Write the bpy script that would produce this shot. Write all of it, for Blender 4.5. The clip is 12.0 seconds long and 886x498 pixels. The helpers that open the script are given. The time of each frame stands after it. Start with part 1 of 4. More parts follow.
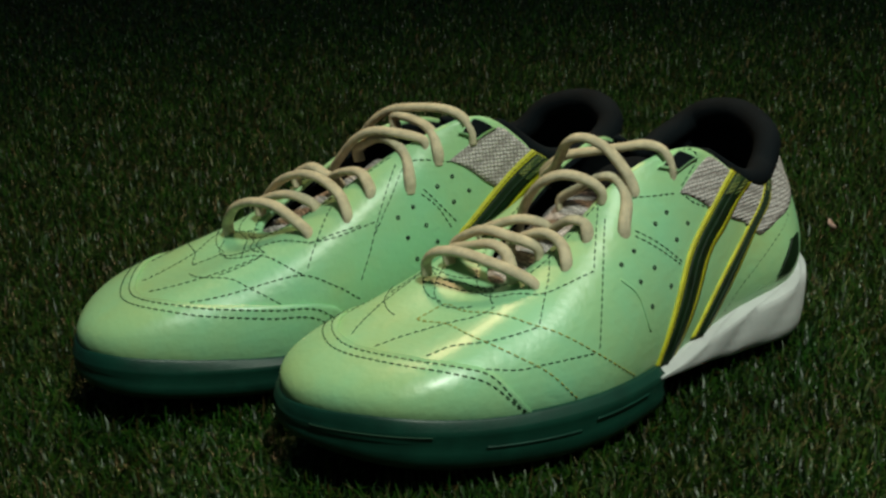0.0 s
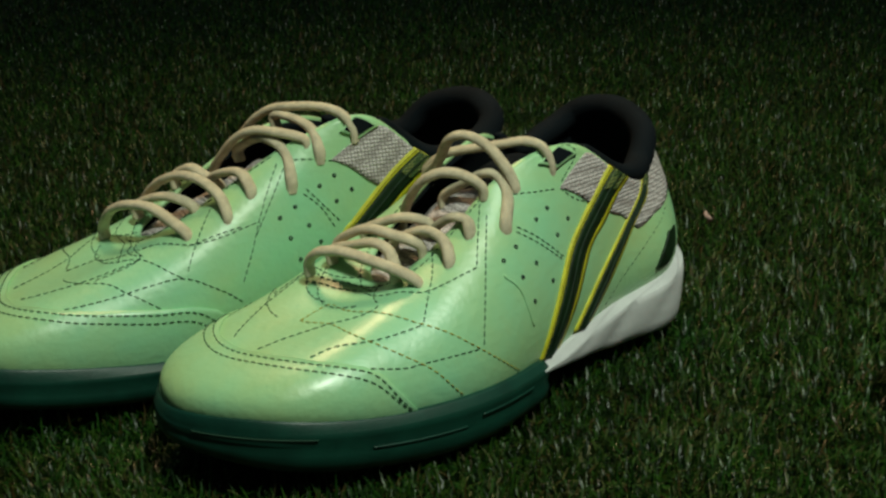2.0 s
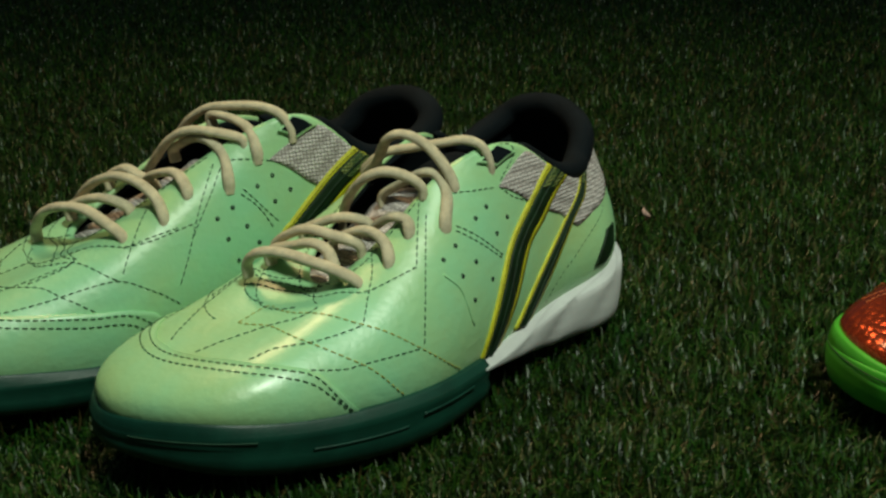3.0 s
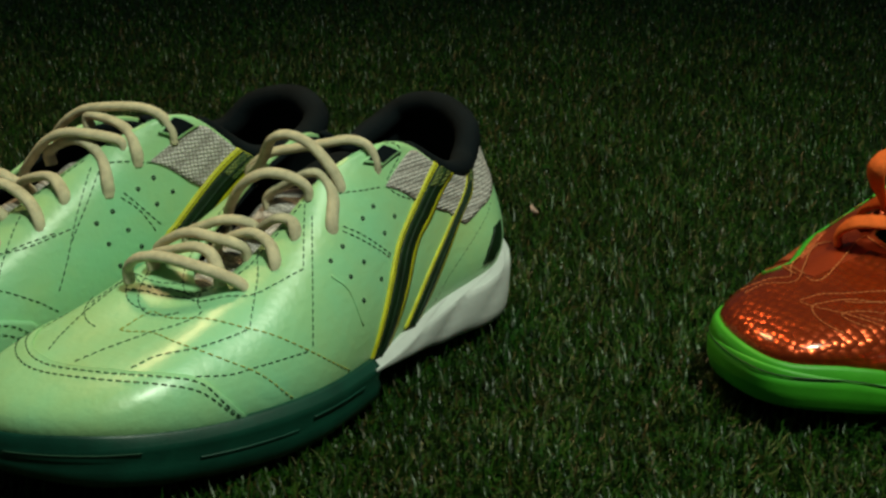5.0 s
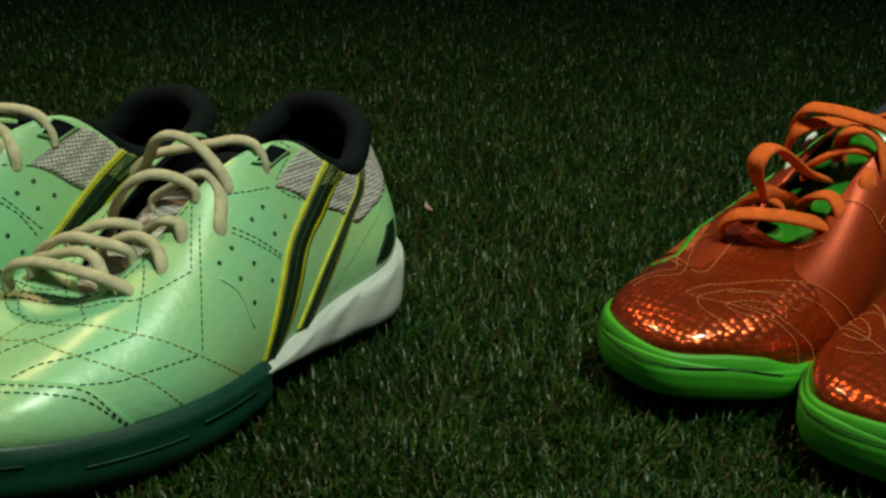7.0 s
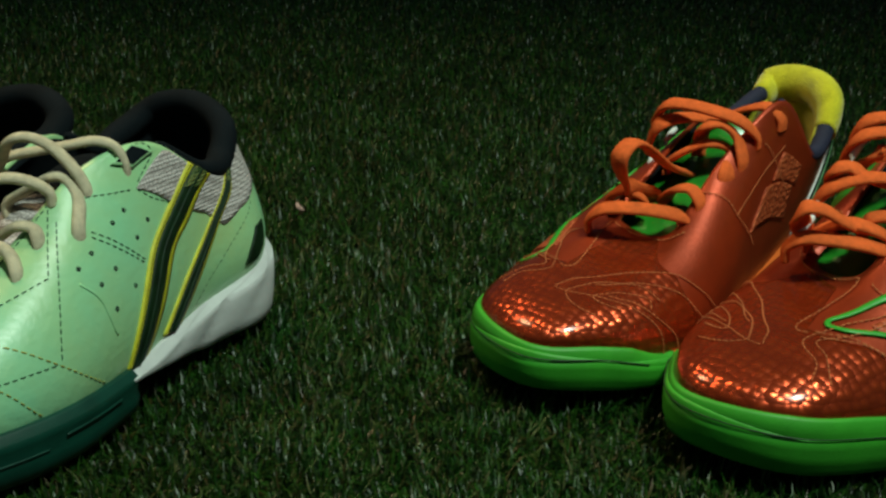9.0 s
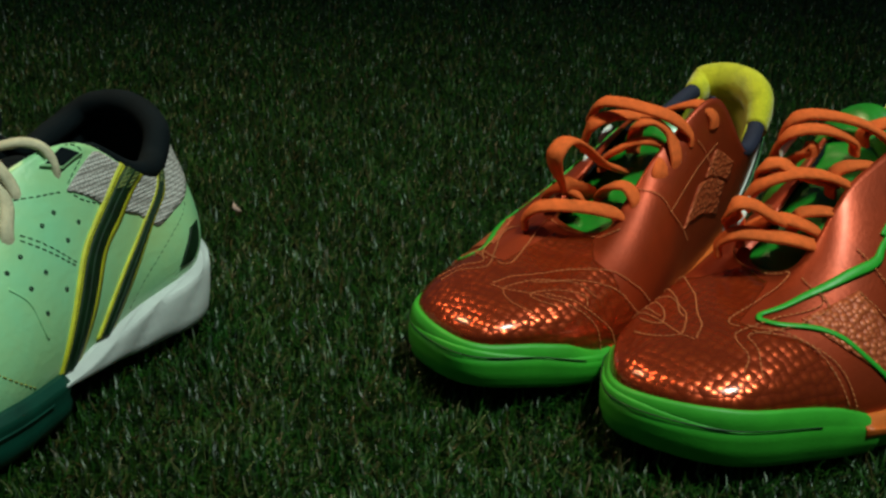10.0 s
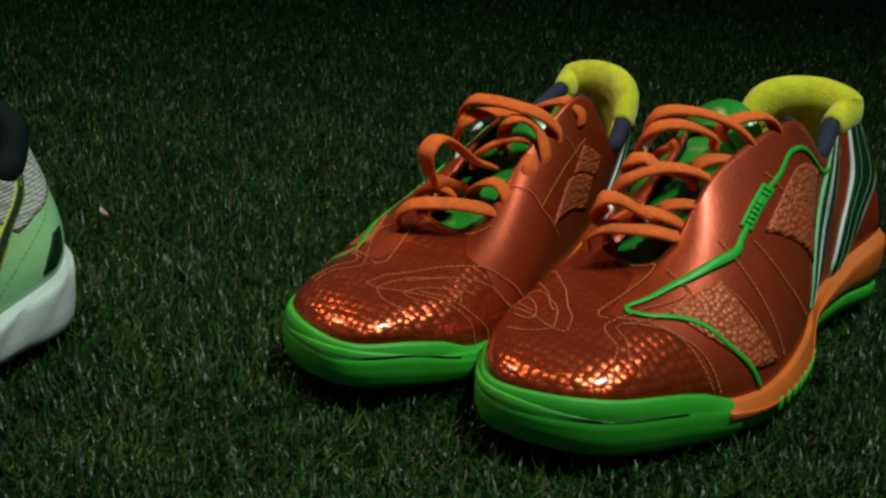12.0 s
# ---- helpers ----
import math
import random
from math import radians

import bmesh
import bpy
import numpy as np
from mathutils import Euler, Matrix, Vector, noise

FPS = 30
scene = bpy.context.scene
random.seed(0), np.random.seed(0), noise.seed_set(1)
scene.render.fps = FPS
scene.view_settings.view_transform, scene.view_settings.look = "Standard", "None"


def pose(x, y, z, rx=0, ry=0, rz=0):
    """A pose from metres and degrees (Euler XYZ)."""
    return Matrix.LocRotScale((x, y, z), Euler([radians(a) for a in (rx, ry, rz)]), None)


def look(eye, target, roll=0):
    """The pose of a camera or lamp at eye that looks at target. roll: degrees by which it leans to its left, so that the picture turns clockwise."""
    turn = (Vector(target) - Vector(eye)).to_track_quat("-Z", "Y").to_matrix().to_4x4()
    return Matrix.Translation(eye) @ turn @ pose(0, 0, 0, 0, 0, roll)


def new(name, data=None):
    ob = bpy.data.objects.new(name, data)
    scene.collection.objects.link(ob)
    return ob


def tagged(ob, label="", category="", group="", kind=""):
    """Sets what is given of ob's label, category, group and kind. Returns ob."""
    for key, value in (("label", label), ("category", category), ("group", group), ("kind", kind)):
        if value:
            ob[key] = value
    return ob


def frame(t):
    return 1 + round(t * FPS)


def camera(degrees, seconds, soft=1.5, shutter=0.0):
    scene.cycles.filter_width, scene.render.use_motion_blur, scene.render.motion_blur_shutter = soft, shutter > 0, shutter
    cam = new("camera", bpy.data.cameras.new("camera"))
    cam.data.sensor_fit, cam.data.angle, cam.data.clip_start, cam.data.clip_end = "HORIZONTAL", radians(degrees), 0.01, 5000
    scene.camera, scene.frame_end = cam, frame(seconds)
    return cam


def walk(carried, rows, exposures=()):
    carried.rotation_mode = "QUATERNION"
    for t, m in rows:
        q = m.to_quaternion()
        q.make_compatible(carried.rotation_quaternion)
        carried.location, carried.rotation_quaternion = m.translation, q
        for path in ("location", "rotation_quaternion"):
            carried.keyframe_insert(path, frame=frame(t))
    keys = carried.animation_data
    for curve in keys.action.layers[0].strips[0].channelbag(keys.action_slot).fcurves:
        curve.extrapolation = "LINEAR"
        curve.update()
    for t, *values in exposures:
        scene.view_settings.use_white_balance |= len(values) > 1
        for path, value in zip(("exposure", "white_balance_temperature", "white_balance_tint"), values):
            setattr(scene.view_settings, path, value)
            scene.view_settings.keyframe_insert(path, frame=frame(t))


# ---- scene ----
cam = camera(44.74, 12.0, soft=2.6)
# seconds, eye x y z, yaw, pitch, lean to the right
ROWS = [
    (0.0, 0.0148, -0.5131, 0.2082, 21.66, -19.57, 1.92),
    (0.5, 0.0162, -0.5121, 0.2076, 20.29, -19.6, 1.78),
    (1.0, 0.017, -0.5117, 0.2076, 18.79, -19.64, 1.6),
    (1.5, 0.0173, -0.5112, 0.2077, 17.17, -19.75, 1.34),
    (2.0, 0.0176, -0.5108, 0.2081, 15.55, -19.85, 1.09),
    (2.5, 0.0181, -0.5101, 0.2083, 13.85, -19.93, 0.78),
    (3.0, 0.0186, -0.5095, 0.2083, 12.32, -20.0, 0.55),
    (5.0, 0.0213, -0.5073, 0.2085, 6.39, -20.13, -0.34),
    (5.5, 0.0221, -0.507, 0.2082, 4.95, -20.13, -0.56),
    (6.0, 0.0232, -0.5069, 0.208, 3.67, -20.13, -0.66),
    (6.5, 0.0245, -0.5069, 0.2082, 2.36, -20.15, -0.84),
    (7.0, 0.0254, -0.5064, 0.2083, 0.84, -20.14, -1.09),
    (9.0, 0.0291, -0.5045, 0.2077, -6.01, -20.04, -2.12),
    (9.5, 0.0301, -0.5044, 0.2078, -7.63, -20.02, -2.39),
    (10.0, 0.0313, -0.5046, 0.2076, -9.27, -19.95, -2.55),
    (10.5, 0.0324, -0.5046, 0.2077, -10.99, -19.89, -2.79),
    (11.0, 0.0333, -0.5045, 0.208, -12.62, -19.87, -3.03),
    (11.5, 0.0343, -0.5048, 0.2084, -14.27, -19.82, -3.24),
    (12.0, 0.0354, -0.5049, 0.2081, -15.89, -19.74, -3.45),
]


def eye_pose(x, y, z, yaw, pitch, lean):
    a, b = radians(yaw), radians(pitch)
    ahead = Vector((-math.sin(a) * math.cos(b), math.cos(a) * math.cos(b), math.sin(b)))
    return look((x, y, z), Vector((x, y, z)) + ahead, -lean)


# the camera's white balance warms a little on the green pair and cools once the orange pair fills the view
WHITE = [(0.0, 0.0, 6500, 8), (3.0, 0.0, 6600, 3), (5.0, 0.0, 6850, -4), (7.2, 0.0, 6850, -5), (8.8, 0.0, 6150, -2), (12.0, 0.0, 5900, -4)]
walk(cam, [(t, eye_pose(*row)) for t, *row in ROWS], WHITE)

# ---- light ----
world = bpy.data.worlds.new("dim_room")
world.use_nodes = True
world.node_tree.nodes["Background"].inputs[0].default_value = (0.6, 0.8, 1.0, 1)
world.node_tree.nodes["Background"].inputs[1].default_value = 0.034
scene.world = world


def lamp(name, eye, target, size, watts, colour, long=None):
    data = bpy.data.lights.new(name, "AREA")
    data.shape, data.size, data.size_y = "RECTANGLE", size, long or size
    data.energy, data.color, data.spread = watts, colour, radians(110)
    ob = new(name, data)
    ob.matrix_world = look(eye, target)
    return ob


lamp("ceiling_lamp", (0.42, -0.54, 1.36), (0.04, 0.0, 0.0), 0.16, 6.1, (0.92, 1.0, 0.86))
lamp("warm_lamp", (-0.42, 0.34, 1.10), (0.0, -0.05, 0.0), 0.18, 2.0, (1.0, 0.66, 0.36))

# ---- materials ----
def nodes_of(name):
    m = bpy.data.materials.new(name)
    m.use_nodes = True
    t = m.node_tree
    return m, t, t.nodes["Principled BSDF"]


def add(t, kind, **values):
    n = t.nodes.new(kind)
    for key, value in values.items():
        if key in n.inputs:
            n.inputs[key].default_value = value
    return n


def surface(name, colour, rough=0.5, metal=0.0, coat=0.0, scale=60.0, vary=0.15, bump=0.15, bump_scale=900.0, spec=0.5, warm_cast=None, sheen=0.0):
    """A painted, leather, rubber or cloth surface: two scales of colour change, fine relief."""
    m, t, b = nodes_of(name)
    co = add(t, "ShaderNodeTexCoord")
    big = add(t, "ShaderNodeTexNoise", Scale=scale, Detail=6.0, Roughness=0.6)
    fine = add(t, "ShaderNodeTexNoise", Scale=bump_scale, Detail=3.0)
    t.links.new(co.outputs["Object"], big.inputs["Vector"])
    t.links.new(co.outputs["Object"], fine.inputs["Vector"])
    ramp = add(t, "ShaderNodeValToRGB")
    c = Vector(colour)
    d = Vector(warm_cast) if warm_cast else c * (1 - vary)
    ramp.color_ramp.elements[0].position, ramp.color_ramp.elements[1].position = 0.32, 0.66
    ramp.color_ramp.elements[0].color, ramp.color_ramp.elements[1].color = (*d, 1), (*(c * (1 + vary * 0.4)), 1)
    t.links.new(big.outputs["Fac"], ramp.inputs["Fac"])
    t.links.new(ramp.outputs["Color"], b.inputs["Base Color"])
    mr = add(t, "ShaderNodeMapRange")
    mr.inputs["To Min"].default_value, mr.inputs["To Max"].default_value = rough * 0.8, min(1, rough * 1.25)
    t.links.new(fine.outputs["Fac"], mr.inputs["Value"])
    t.links.new(mr.outputs["Result"], b.inputs["Roughness"])
    bp = add(t, "ShaderNodeBump", Strength=bump, Distance=0.0006)
    t.links.new(fine.outputs["Fac"], bp.inputs["Height"])
    t.links.new(bp.outputs["Normal"], b.inputs["Normal"])
    b.inputs["Metallic"].default_value = metal
    b.inputs["Coat Weight"].default_value, b.inputs["Coat Roughness"].default_value = coat, 0.26
    b.inputs["Specular IOR Level"].default_value = spec
    b.inputs["Sheen Weight"].default_value = sheen
    return m


# yellow mottling puts the warm light's cast into the pearly leather's colour
MINT = surface("mint_leather", (0.27, 0.60, 0.33), 0.40, coat=0.35, scale=16, vary=0.10, bump=0.5, bump_scale=260, warm_cast=(0.36, 0.56, 0.24))
RUBBER_DARK = surface("dark_green_rubber", (0.004, 0.045, 0.028), 0.45, scale=80, vary=0.3)
WHITE_FOAM = surface("white_foam", (0.56, 0.58, 0.56), 0.6, vary=0.1)
LINING = surface("black_lining", (0.004, 0.007, 0.009), 0.95, vary=0.3, bump=0.6, bump_scale=1500, spec=0.12)
CORD = surface("beige_cord", (0.57, 0.51, 0.35), 0.85, scale=200, vary=0.25, bump=0.7, bump_scale=1600, spec=0.2)
ORANGE = surface("copper_orange", (0.36, 0.042, 0.008), 0.42, metal=0.55, coat=0.2, scale=40, vary=0.2, bump=0.2, bump_scale=700)
RUBBER_LIME = surface("lime_rubber", (0.06, 0.36, 0.02), 0.5, scale=60, vary=0.15)


def woven(name, colour, deep, scale, rough=0.8, strength=0.8, metal=0.0, coat=0.0, kind="SMOOTH_F1", jitter=0.25):
    """A cell pattern with raised cells: mesh cloth, scale print, embossed panels."""
    m, t, b = nodes_of(name)
    co = add(t, "ShaderNodeTexCoord")
    cell = add(t, "ShaderNodeTexVoronoi", Scale=scale, Randomness=jitter)
    cell.feature = "F1"
    t.links.new(co.outputs["Object"], cell.inputs["Vector"])
    ramp = add(t, "ShaderNodeValToRGB")
    ramp.color_ramp.elements[0].position, ramp.color_ramp.elements[1].position = 0.25, 0.62
    ramp.color_ramp.elements[0].color, ramp.color_ramp.elements[1].color = (*colour, 1), (*deep, 1)
    t.links.new(cell.outputs["Distance"], ramp.inputs["Fac"])
    t.links.new(ramp.outputs["Color"], b.inputs["Base Color"])
    inv = add(t, "ShaderNodeMath")
    inv.operation = "SUBTRACT"
    inv.inputs[0].default_value = 1.0
    t.links.new(cell.outputs["Distance"], inv.inputs[1])
    bp = add(t, "ShaderNodeBump", Strength=strength, Distance=0.0012)
    t.links.new(inv.outputs[0], bp.inputs["Height"])
    t.links.new(bp.outputs["Normal"], b.inputs["Normal"])
    b.inputs["Roughness"].default_value, b.inputs["Metallic"].default_value = rough, metal
    b.inputs["Coat Weight"].default_value, b.inputs["Coat Roughness"].default_value = coat, 0.15
    return m


GREY_MESH = woven("grey_mesh", (0.66, 0.61, 0.58), (0.30, 0.27, 0.25), 620, 0.85)
SCALES = woven("orange_scales", (0.46, 0.058, 0.010), (0.36, 0.042, 0.008), 250, 0.27, 0.6, metal=0.7, coat=0.5, jitter=0.35)
EMBOSS = woven("embossed_orange", (0.56, 0.13, 0.04), (0.34, 0.060, 0.015), 400, 0.5, 0.9, metal=0.2, jitter=0.7)
STITCH = surface("dark_green_thread", (0.012, 0.055, 0.028), 0.8, vary=0.3)
STITCH_GOLD = surface("olive_yellow_thread", (0.38, 0.34, 0.04), 0.8, vary=0.3)
STITCH_ORANGE = surface("pale_orange_thread", (0.54, 0.16, 0.045), 0.7, vary=0.3)
HOLE = surface("punched_hole", (0.008, 0.030, 0.015), 0.9)
YELLOW_TRIM = surface("yellow_piping", (0.58, 0.56, 0.02), 0.5, scale=150, vary=0.25, bump=0.4, bump_scale=1400)
STRIPE = surface("dark_green_band", (0.005, 0.022, 0.006), 0.55, scale=200, vary=0.5, bump=0.4, bump_scale=1200, spec=0.25)
MESH_STRIPE = woven("olive_weave", (0.20, 0.22, 0.05), (0.02, 0.06, 0.01), 700, 0.6)
YELLOW_CLOTH = surface("yellow_fleece", (0.62, 0.58, 0.02), 0.95, scale=120, vary=0.25, bump=0.9, bump_scale=900, spec=0.15, sheen=0.3)
NAVY_CLOTH = surface("navy_cloth", (0.010, 0.012, 0.035), 0.8, vary=0.3, bump=0.5, bump_scale=1200)
GREEN_TRIM = surface("bright_green_film", (0.05, 0.36, 0.025), 0.4, scale=150, vary=0.15)
GREEN_TONGUE = surface("green_tongue_cloth", (0.03, 0.22, 0.015), 0.32, scale=80, vary=0.25, coat=0.3)
ORANGE_CORD = surface("orange_lace", (0.72, 0.13, 0.025), 0.8, scale=300, vary=0.2, bump=0.8, bump_scale=1500, spec=0.2)
ORANGE_FOAM = surface("orange_foam", (0.66, 0.14, 0.015), 0.5, scale=60, vary=0.15)
WHITE_CORD = surface("white_cord", (0.70, 0.74, 0.70), 0.7, vary=0.15)
PALE_GREEN = surface("pale_green_piping", (0.22, 0.50, 0.22), 0.5, vary=0.2)
DARK_PRINT = surface("dark_print", (0.012, 0.030, 0.010), 0.5)

# ---- the form of a shoe: x from heel to toe, y to the outer side of a left shoe, z up from the sole ----
def ring(points, p):
    """A closed smooth curve through evenly spaced points; p runs once round from 0 to 1."""
    n = len(points)
    q = (np.asarray(p, float) % 1.0) * n
    i = np.floor(q).astype(int)
    f = q - i
    if points.ndim > 1:
        f = f[..., None]
    a, b, c, d = (points[(i + k) % n] for k in (-1, 0, 1, 2))
    return 0.5 * (2 * b + (c - a) * f + (2 * a - 5 * b + 4 * c - d) * f * f + (3 * b - a - 3 * c + d) * f ** 3)


def near(p, centre, width):
    d = (np.asarray(p) - centre + 0.5) % 1.0 - 0.5
    return np.exp(-(d / width) ** 2)


GREEN_FORM = dict(
    footprint=np.array([
    (0.0196, -0.0029), (0.0233, 0.0212), (0.0466, 0.0402), (0.0870, 0.0376), (0.1339, 0.0457), (0.1807, 0.0524), (0.2250, 0.0449), (0.2594, 0.0282),
    (0.2768, -0.0063), (0.2677, -0.0309), (0.2402, -0.0403), (0.1976, -0.0427), (0.1467, -0.0350), (0.0987, -0.0302), (0.0584, -0.0287), (0.0255, -0.0235)]),
    feather=np.array([0.0347, 0.0344, 0.0286, 0.0207, 0.0167, 0.0181, 0.0212, 0.0259, 0.0238, 0.0244, 0.0196, 0.0146, 0.0130, 0.0162, 0.0235, 0.0316]),
    opening=np.array([
    (0.0278, -0.0065, 0.0943), (0.0368, 0.0184, 0.0881), (0.0509, 0.0272, 0.0763), (0.0719, 0.0323, 0.0770), (0.1024, 0.0269, 0.0966), (0.1349, 0.0204, 0.0915), (0.1679, 0.0176, 0.0704), (0.1891, 0.0130, 0.0577),
    (0.1936, 0.0038, 0.0544), (0.1856, -0.0060, 0.0594), (0.1653, -0.0123, 0.0718), (0.1317, -0.0196, 0.0916), (0.1000, -0.0274, 0.1006), (0.0712, -0.0362, 0.0788), (0.0474, -0.0382, 0.0806), (0.0313, -0.0301, 0.0901)]),
    swell=(-0.099, 0.007, -0.052, -0.013, -0.014, -0.029))
ORANGE_FORM = dict(
    footprint=np.array([
    (0.0107, 0.0087), (0.0146, 0.0301), (0.0500, 0.0288), (0.0930, 0.0334), (0.1395, 0.0519), (0.1862, 0.0584), (0.2305, 0.0479), (0.2657, 0.0329),
    (0.2787, 0.0001), (0.2585, -0.0222), (0.2327, -0.0361), (0.1933, -0.0404), (0.1446, -0.0336), (0.0972, -0.0284), (0.0555, -0.0246), (0.0195, -0.0152)]),
    feather=np.array([0.0386, 0.0378, 0.0270, 0.0165, 0.0103, 0.0103, 0.0191, 0.0227, 0.0228, 0.0216, 0.0148, 0.0145, 0.0141, 0.0176, 0.0253, 0.0343]),
    opening=np.array([
    (0.0257, -0.0092, 0.1046), (0.0265, 0.0116, 0.1007), (0.0450, 0.0128, 0.0930), (0.0699, 0.0194, 0.0830), (0.1025, 0.0150, 0.1045), (0.1556, 0.0100, 0.0894), (0.1836, 0.0110, 0.0663), (0.1946, 0.0080, 0.0559),
    (0.1932, -0.0057, 0.0518), (0.1874, -0.0146, 0.0543), (0.1706, -0.0159, 0.0670), (0.1415, -0.0196, 0.0884), (0.1081, -0.0291, 0.1053), (0.0802, -0.0382, 0.0742), (0.0571, -0.0372, 0.0823), (0.0395, -0.0299, 0.1002)]),
    swell=(-0.157, -0.073, -0.014, -0.005, -0.046, 0.018))


def spring(x):
    """How far the tip of the sole curves up from the ground."""
    return 0.013 * np.clip((np.asarray(x) - 0.185) / 0.095, 0, 1.1) ** 1.6


class Form:
    """The skin of a shoe's upper: p runs round it from the heel by the outer side to the toe and back, v from the sole to the opening."""

    def __init__(self, side, footprint, feather, opening, swell):
        self.side, self.footprint, self.feather, self.opening, self.swell = side, footprint, feather, opening, swell

    def base(self, p):
        xy = ring(self.footprint, p)
        return np.concatenate([xy, ring(self.feather, p)[..., None]], -1)

    def out(self, p):
        """The way straight out of the footprint."""
        d = ring(self.footprint, np.asarray(p) + 0.004) - ring(self.footprint, np.asarray(p) - 0.004)
        d = d / np.linalg.norm(d, axis=-1, keepdims=True)
        return np.stack([-d[..., 1], d[..., 0], 0 * d[..., 0]], -1)

    def raw(self, p, v):
        b, t, o = self.base(p), ring(self.opening, p), self.out(p)
        toe, heel = near(p, 0.5, 0.10)[..., None], near(p, 0.0, 0.10)[..., None]
        high = (t - b)[..., 2:]
        flat = (t - b) * np.array([1, 1, 0])
        up = np.array([0, 0, 1.0])
        k = self.swell
        c = b + up * high * (0.40 + k[0] + (0.34 + k[1]) * toe) + o * (0.006 + 0.01 * k[2] + (0.002 + 0.01 * k[5]) * heel + 0.003 * toe)
        d = t - flat * (0.42 + k[3] + (0.12 + k[4]) * toe - 0.35 * heel) - up * high * (0.30 + 0.13 * toe) + o * 0.004 * heel
        v = np.asarray(v, float)[..., None]
        w = 1 - v
        return b * w ** 3 + c * 3 * v * w * w + d * 3 * v * v * w + t * v ** 3

    def normal(self, p, v):
        e = 0.003
        v = np.clip(v, e, 1 - e)
        n = np.cross(self.raw(p + e, v) - self.raw(p - e, v), self.raw(p, v + e) - self.raw(p, v - e))
        n = n / np.linalg.norm(n, axis=-1, keepdims=True)
        flip = np.sum(n * (self.out(p) + np.array([0, 0, 0.6])), -1, keepdims=True) < 0
        return np.where(flip, -n, n)

    def at(self, p, v, lift=0.0):
        p, v = np.broadcast_arrays(np.asarray(p, float), np.asarray(v, float))
        return self.raw(p, v) + self.normal(p, v) * np.asarray(lift)[..., None]

    def slouch(self, points, depth):
        """Let a stretch of the opening sag, as the collar of each shoe does in its own way."""
        self.opening = self.opening.copy()
        self.opening[points, 2] -= depth

    def turned(self, q):
        """To the left or to the right shoe."""
        return np.asarray(q) * np.array([1, self.side, 1])



def mesh_of(name, verts, faces, material, parent, label="", smooth=True, form=None):
    me = bpy.data.meshes.new(name)
    verts = np.asarray(verts, float).reshape(-1, 3)
    if form is not None:
        verts = form.turned(verts)
    me.from_pydata(verts.tolist(), [], faces)
    bm = bmesh.new()
    bm.from_mesh(me)
    bmesh.ops.recalc_face_normals(bm, faces=bm.faces)
    bm.to_mesh(me)
    bm.free()
    me.materials.append(material)
    if smooth:
        me.polygons.foreach_set("use_smooth", [True] * len(me.polygons))
    ob = new(name, me)
    ob.parent = parent
    if label:
        ob["label"] = label
    return ob


def grid_faces(rows, cols, wrap_rows=False, wrap_cols=False):
    faces = []
    for i in range(rows if wrap_rows else rows - 1):
        for j in range(cols if wrap_cols else cols - 1):
            a, b = i * cols + j, i * cols + (j + 1) % cols
            c, d = ((i + 1) % rows) * cols + (j + 1) % cols, ((i + 1) % rows) * cols + j
            faces.append((a, b, c, d))
    return faces


def value(f, p):
    return np.array([f(q) for q in p]) if callable(f) else np.full(len(p), float(f))


def through_points(points):
    """A function of p that runs smoothly through (p, value) pairs."""
    ps, vs = [a for a, _ in points], [b for _, b in points]
    return lambda p: float(np.interp(p, ps, vs))


def shell(name, form, material, parent, p0, p1, v0, v1, lift=0.0, thick=0.002, np_=120, nv=24, label="", closed=False):
    """A sheet of the upper with thickness. v0, v1: numbers or functions of p."""
    cols, rows = 2 * (nv + 1), np_ if closed else np_ + 1
    p = p0 + (p1 - p0) * np.arange(rows) / np_
    a, b = value(v0, p)[:, None], value(v1, p)[:, None]
    s = np.r_[np.arange(nv + 1), np.arange(nv, -1, -1)][None] / nv
    l = np.r_[np.full(nv + 1, lift), np.full(nv + 1, lift - thick)][None] + 0 * a
    verts = form.at(p[:, None] + 0 * s, a + (b - a) * s, l)
    faces = grid_faces(rows, cols, closed, True)
    if not closed:
        faces += [tuple(range(cols)), tuple(range((rows - 1) * cols, rows * cols))]
    return mesh_of(name, verts, faces, material, parent, label, form=form)


def cup(name, form, material, parent, p0, p1, low, top, label="", np_=110, nv=8, wall=0.0045, lip=0.0016, under=0.002, relief=None, closed=False):
    """Sole rubber: a wall from its lowest edge up to the skin, and on along the skin as far as top (v)."""
    rows = np_ if closed else np_ + 1
    p = p0 + (p1 - p0) * np.arange(rows) / np_
    b, o, t = form.base(p), form.out(p), value(top, p)
    lo = value(low, p)
    cols = []

    def at_height(z, push):
        q = b + o * np.reshape(push, (-1, 1))
        q[:, 2] = z
        return q
    cols.append(at_height(lo, -0.014))
    cols.append(at_height(lo, under))
    for share, push in ((0.10, wall * 0.75), (0.25, wall * 0.95), (0.45, wall), (0.62, wall), (0.8, wall * 1.02)):
        r = relief(p, share) if relief else 0
        cols.append(at_height(lo + (b[:, 2] - lo) * share, push + r))
    for j in range(nv + 1):
        v = t * j / nv
        l = wall + (lip - wall) * (j / nv)
        if relief:
            l = l + relief(p, 1 + j / nv)
        cols.append(form.at(p, v, l + 0 * p))
    cols.append(form.at(p, t + 0.004, -0.0005 + 0 * p))
    cols.append(form.at(p, t * 0, -0.004 + 0 * p))
    verts = np.stack(cols, 1)
    n = verts.shape[1]
    faces = grid_faces(rows, n, closed, True)
    if not closed:
        faces += [tuple(range(n)), tuple(range((rows - 1) * n, rows * n))]
    return mesh_of(name, verts, faces, material, parent, label, form=form)


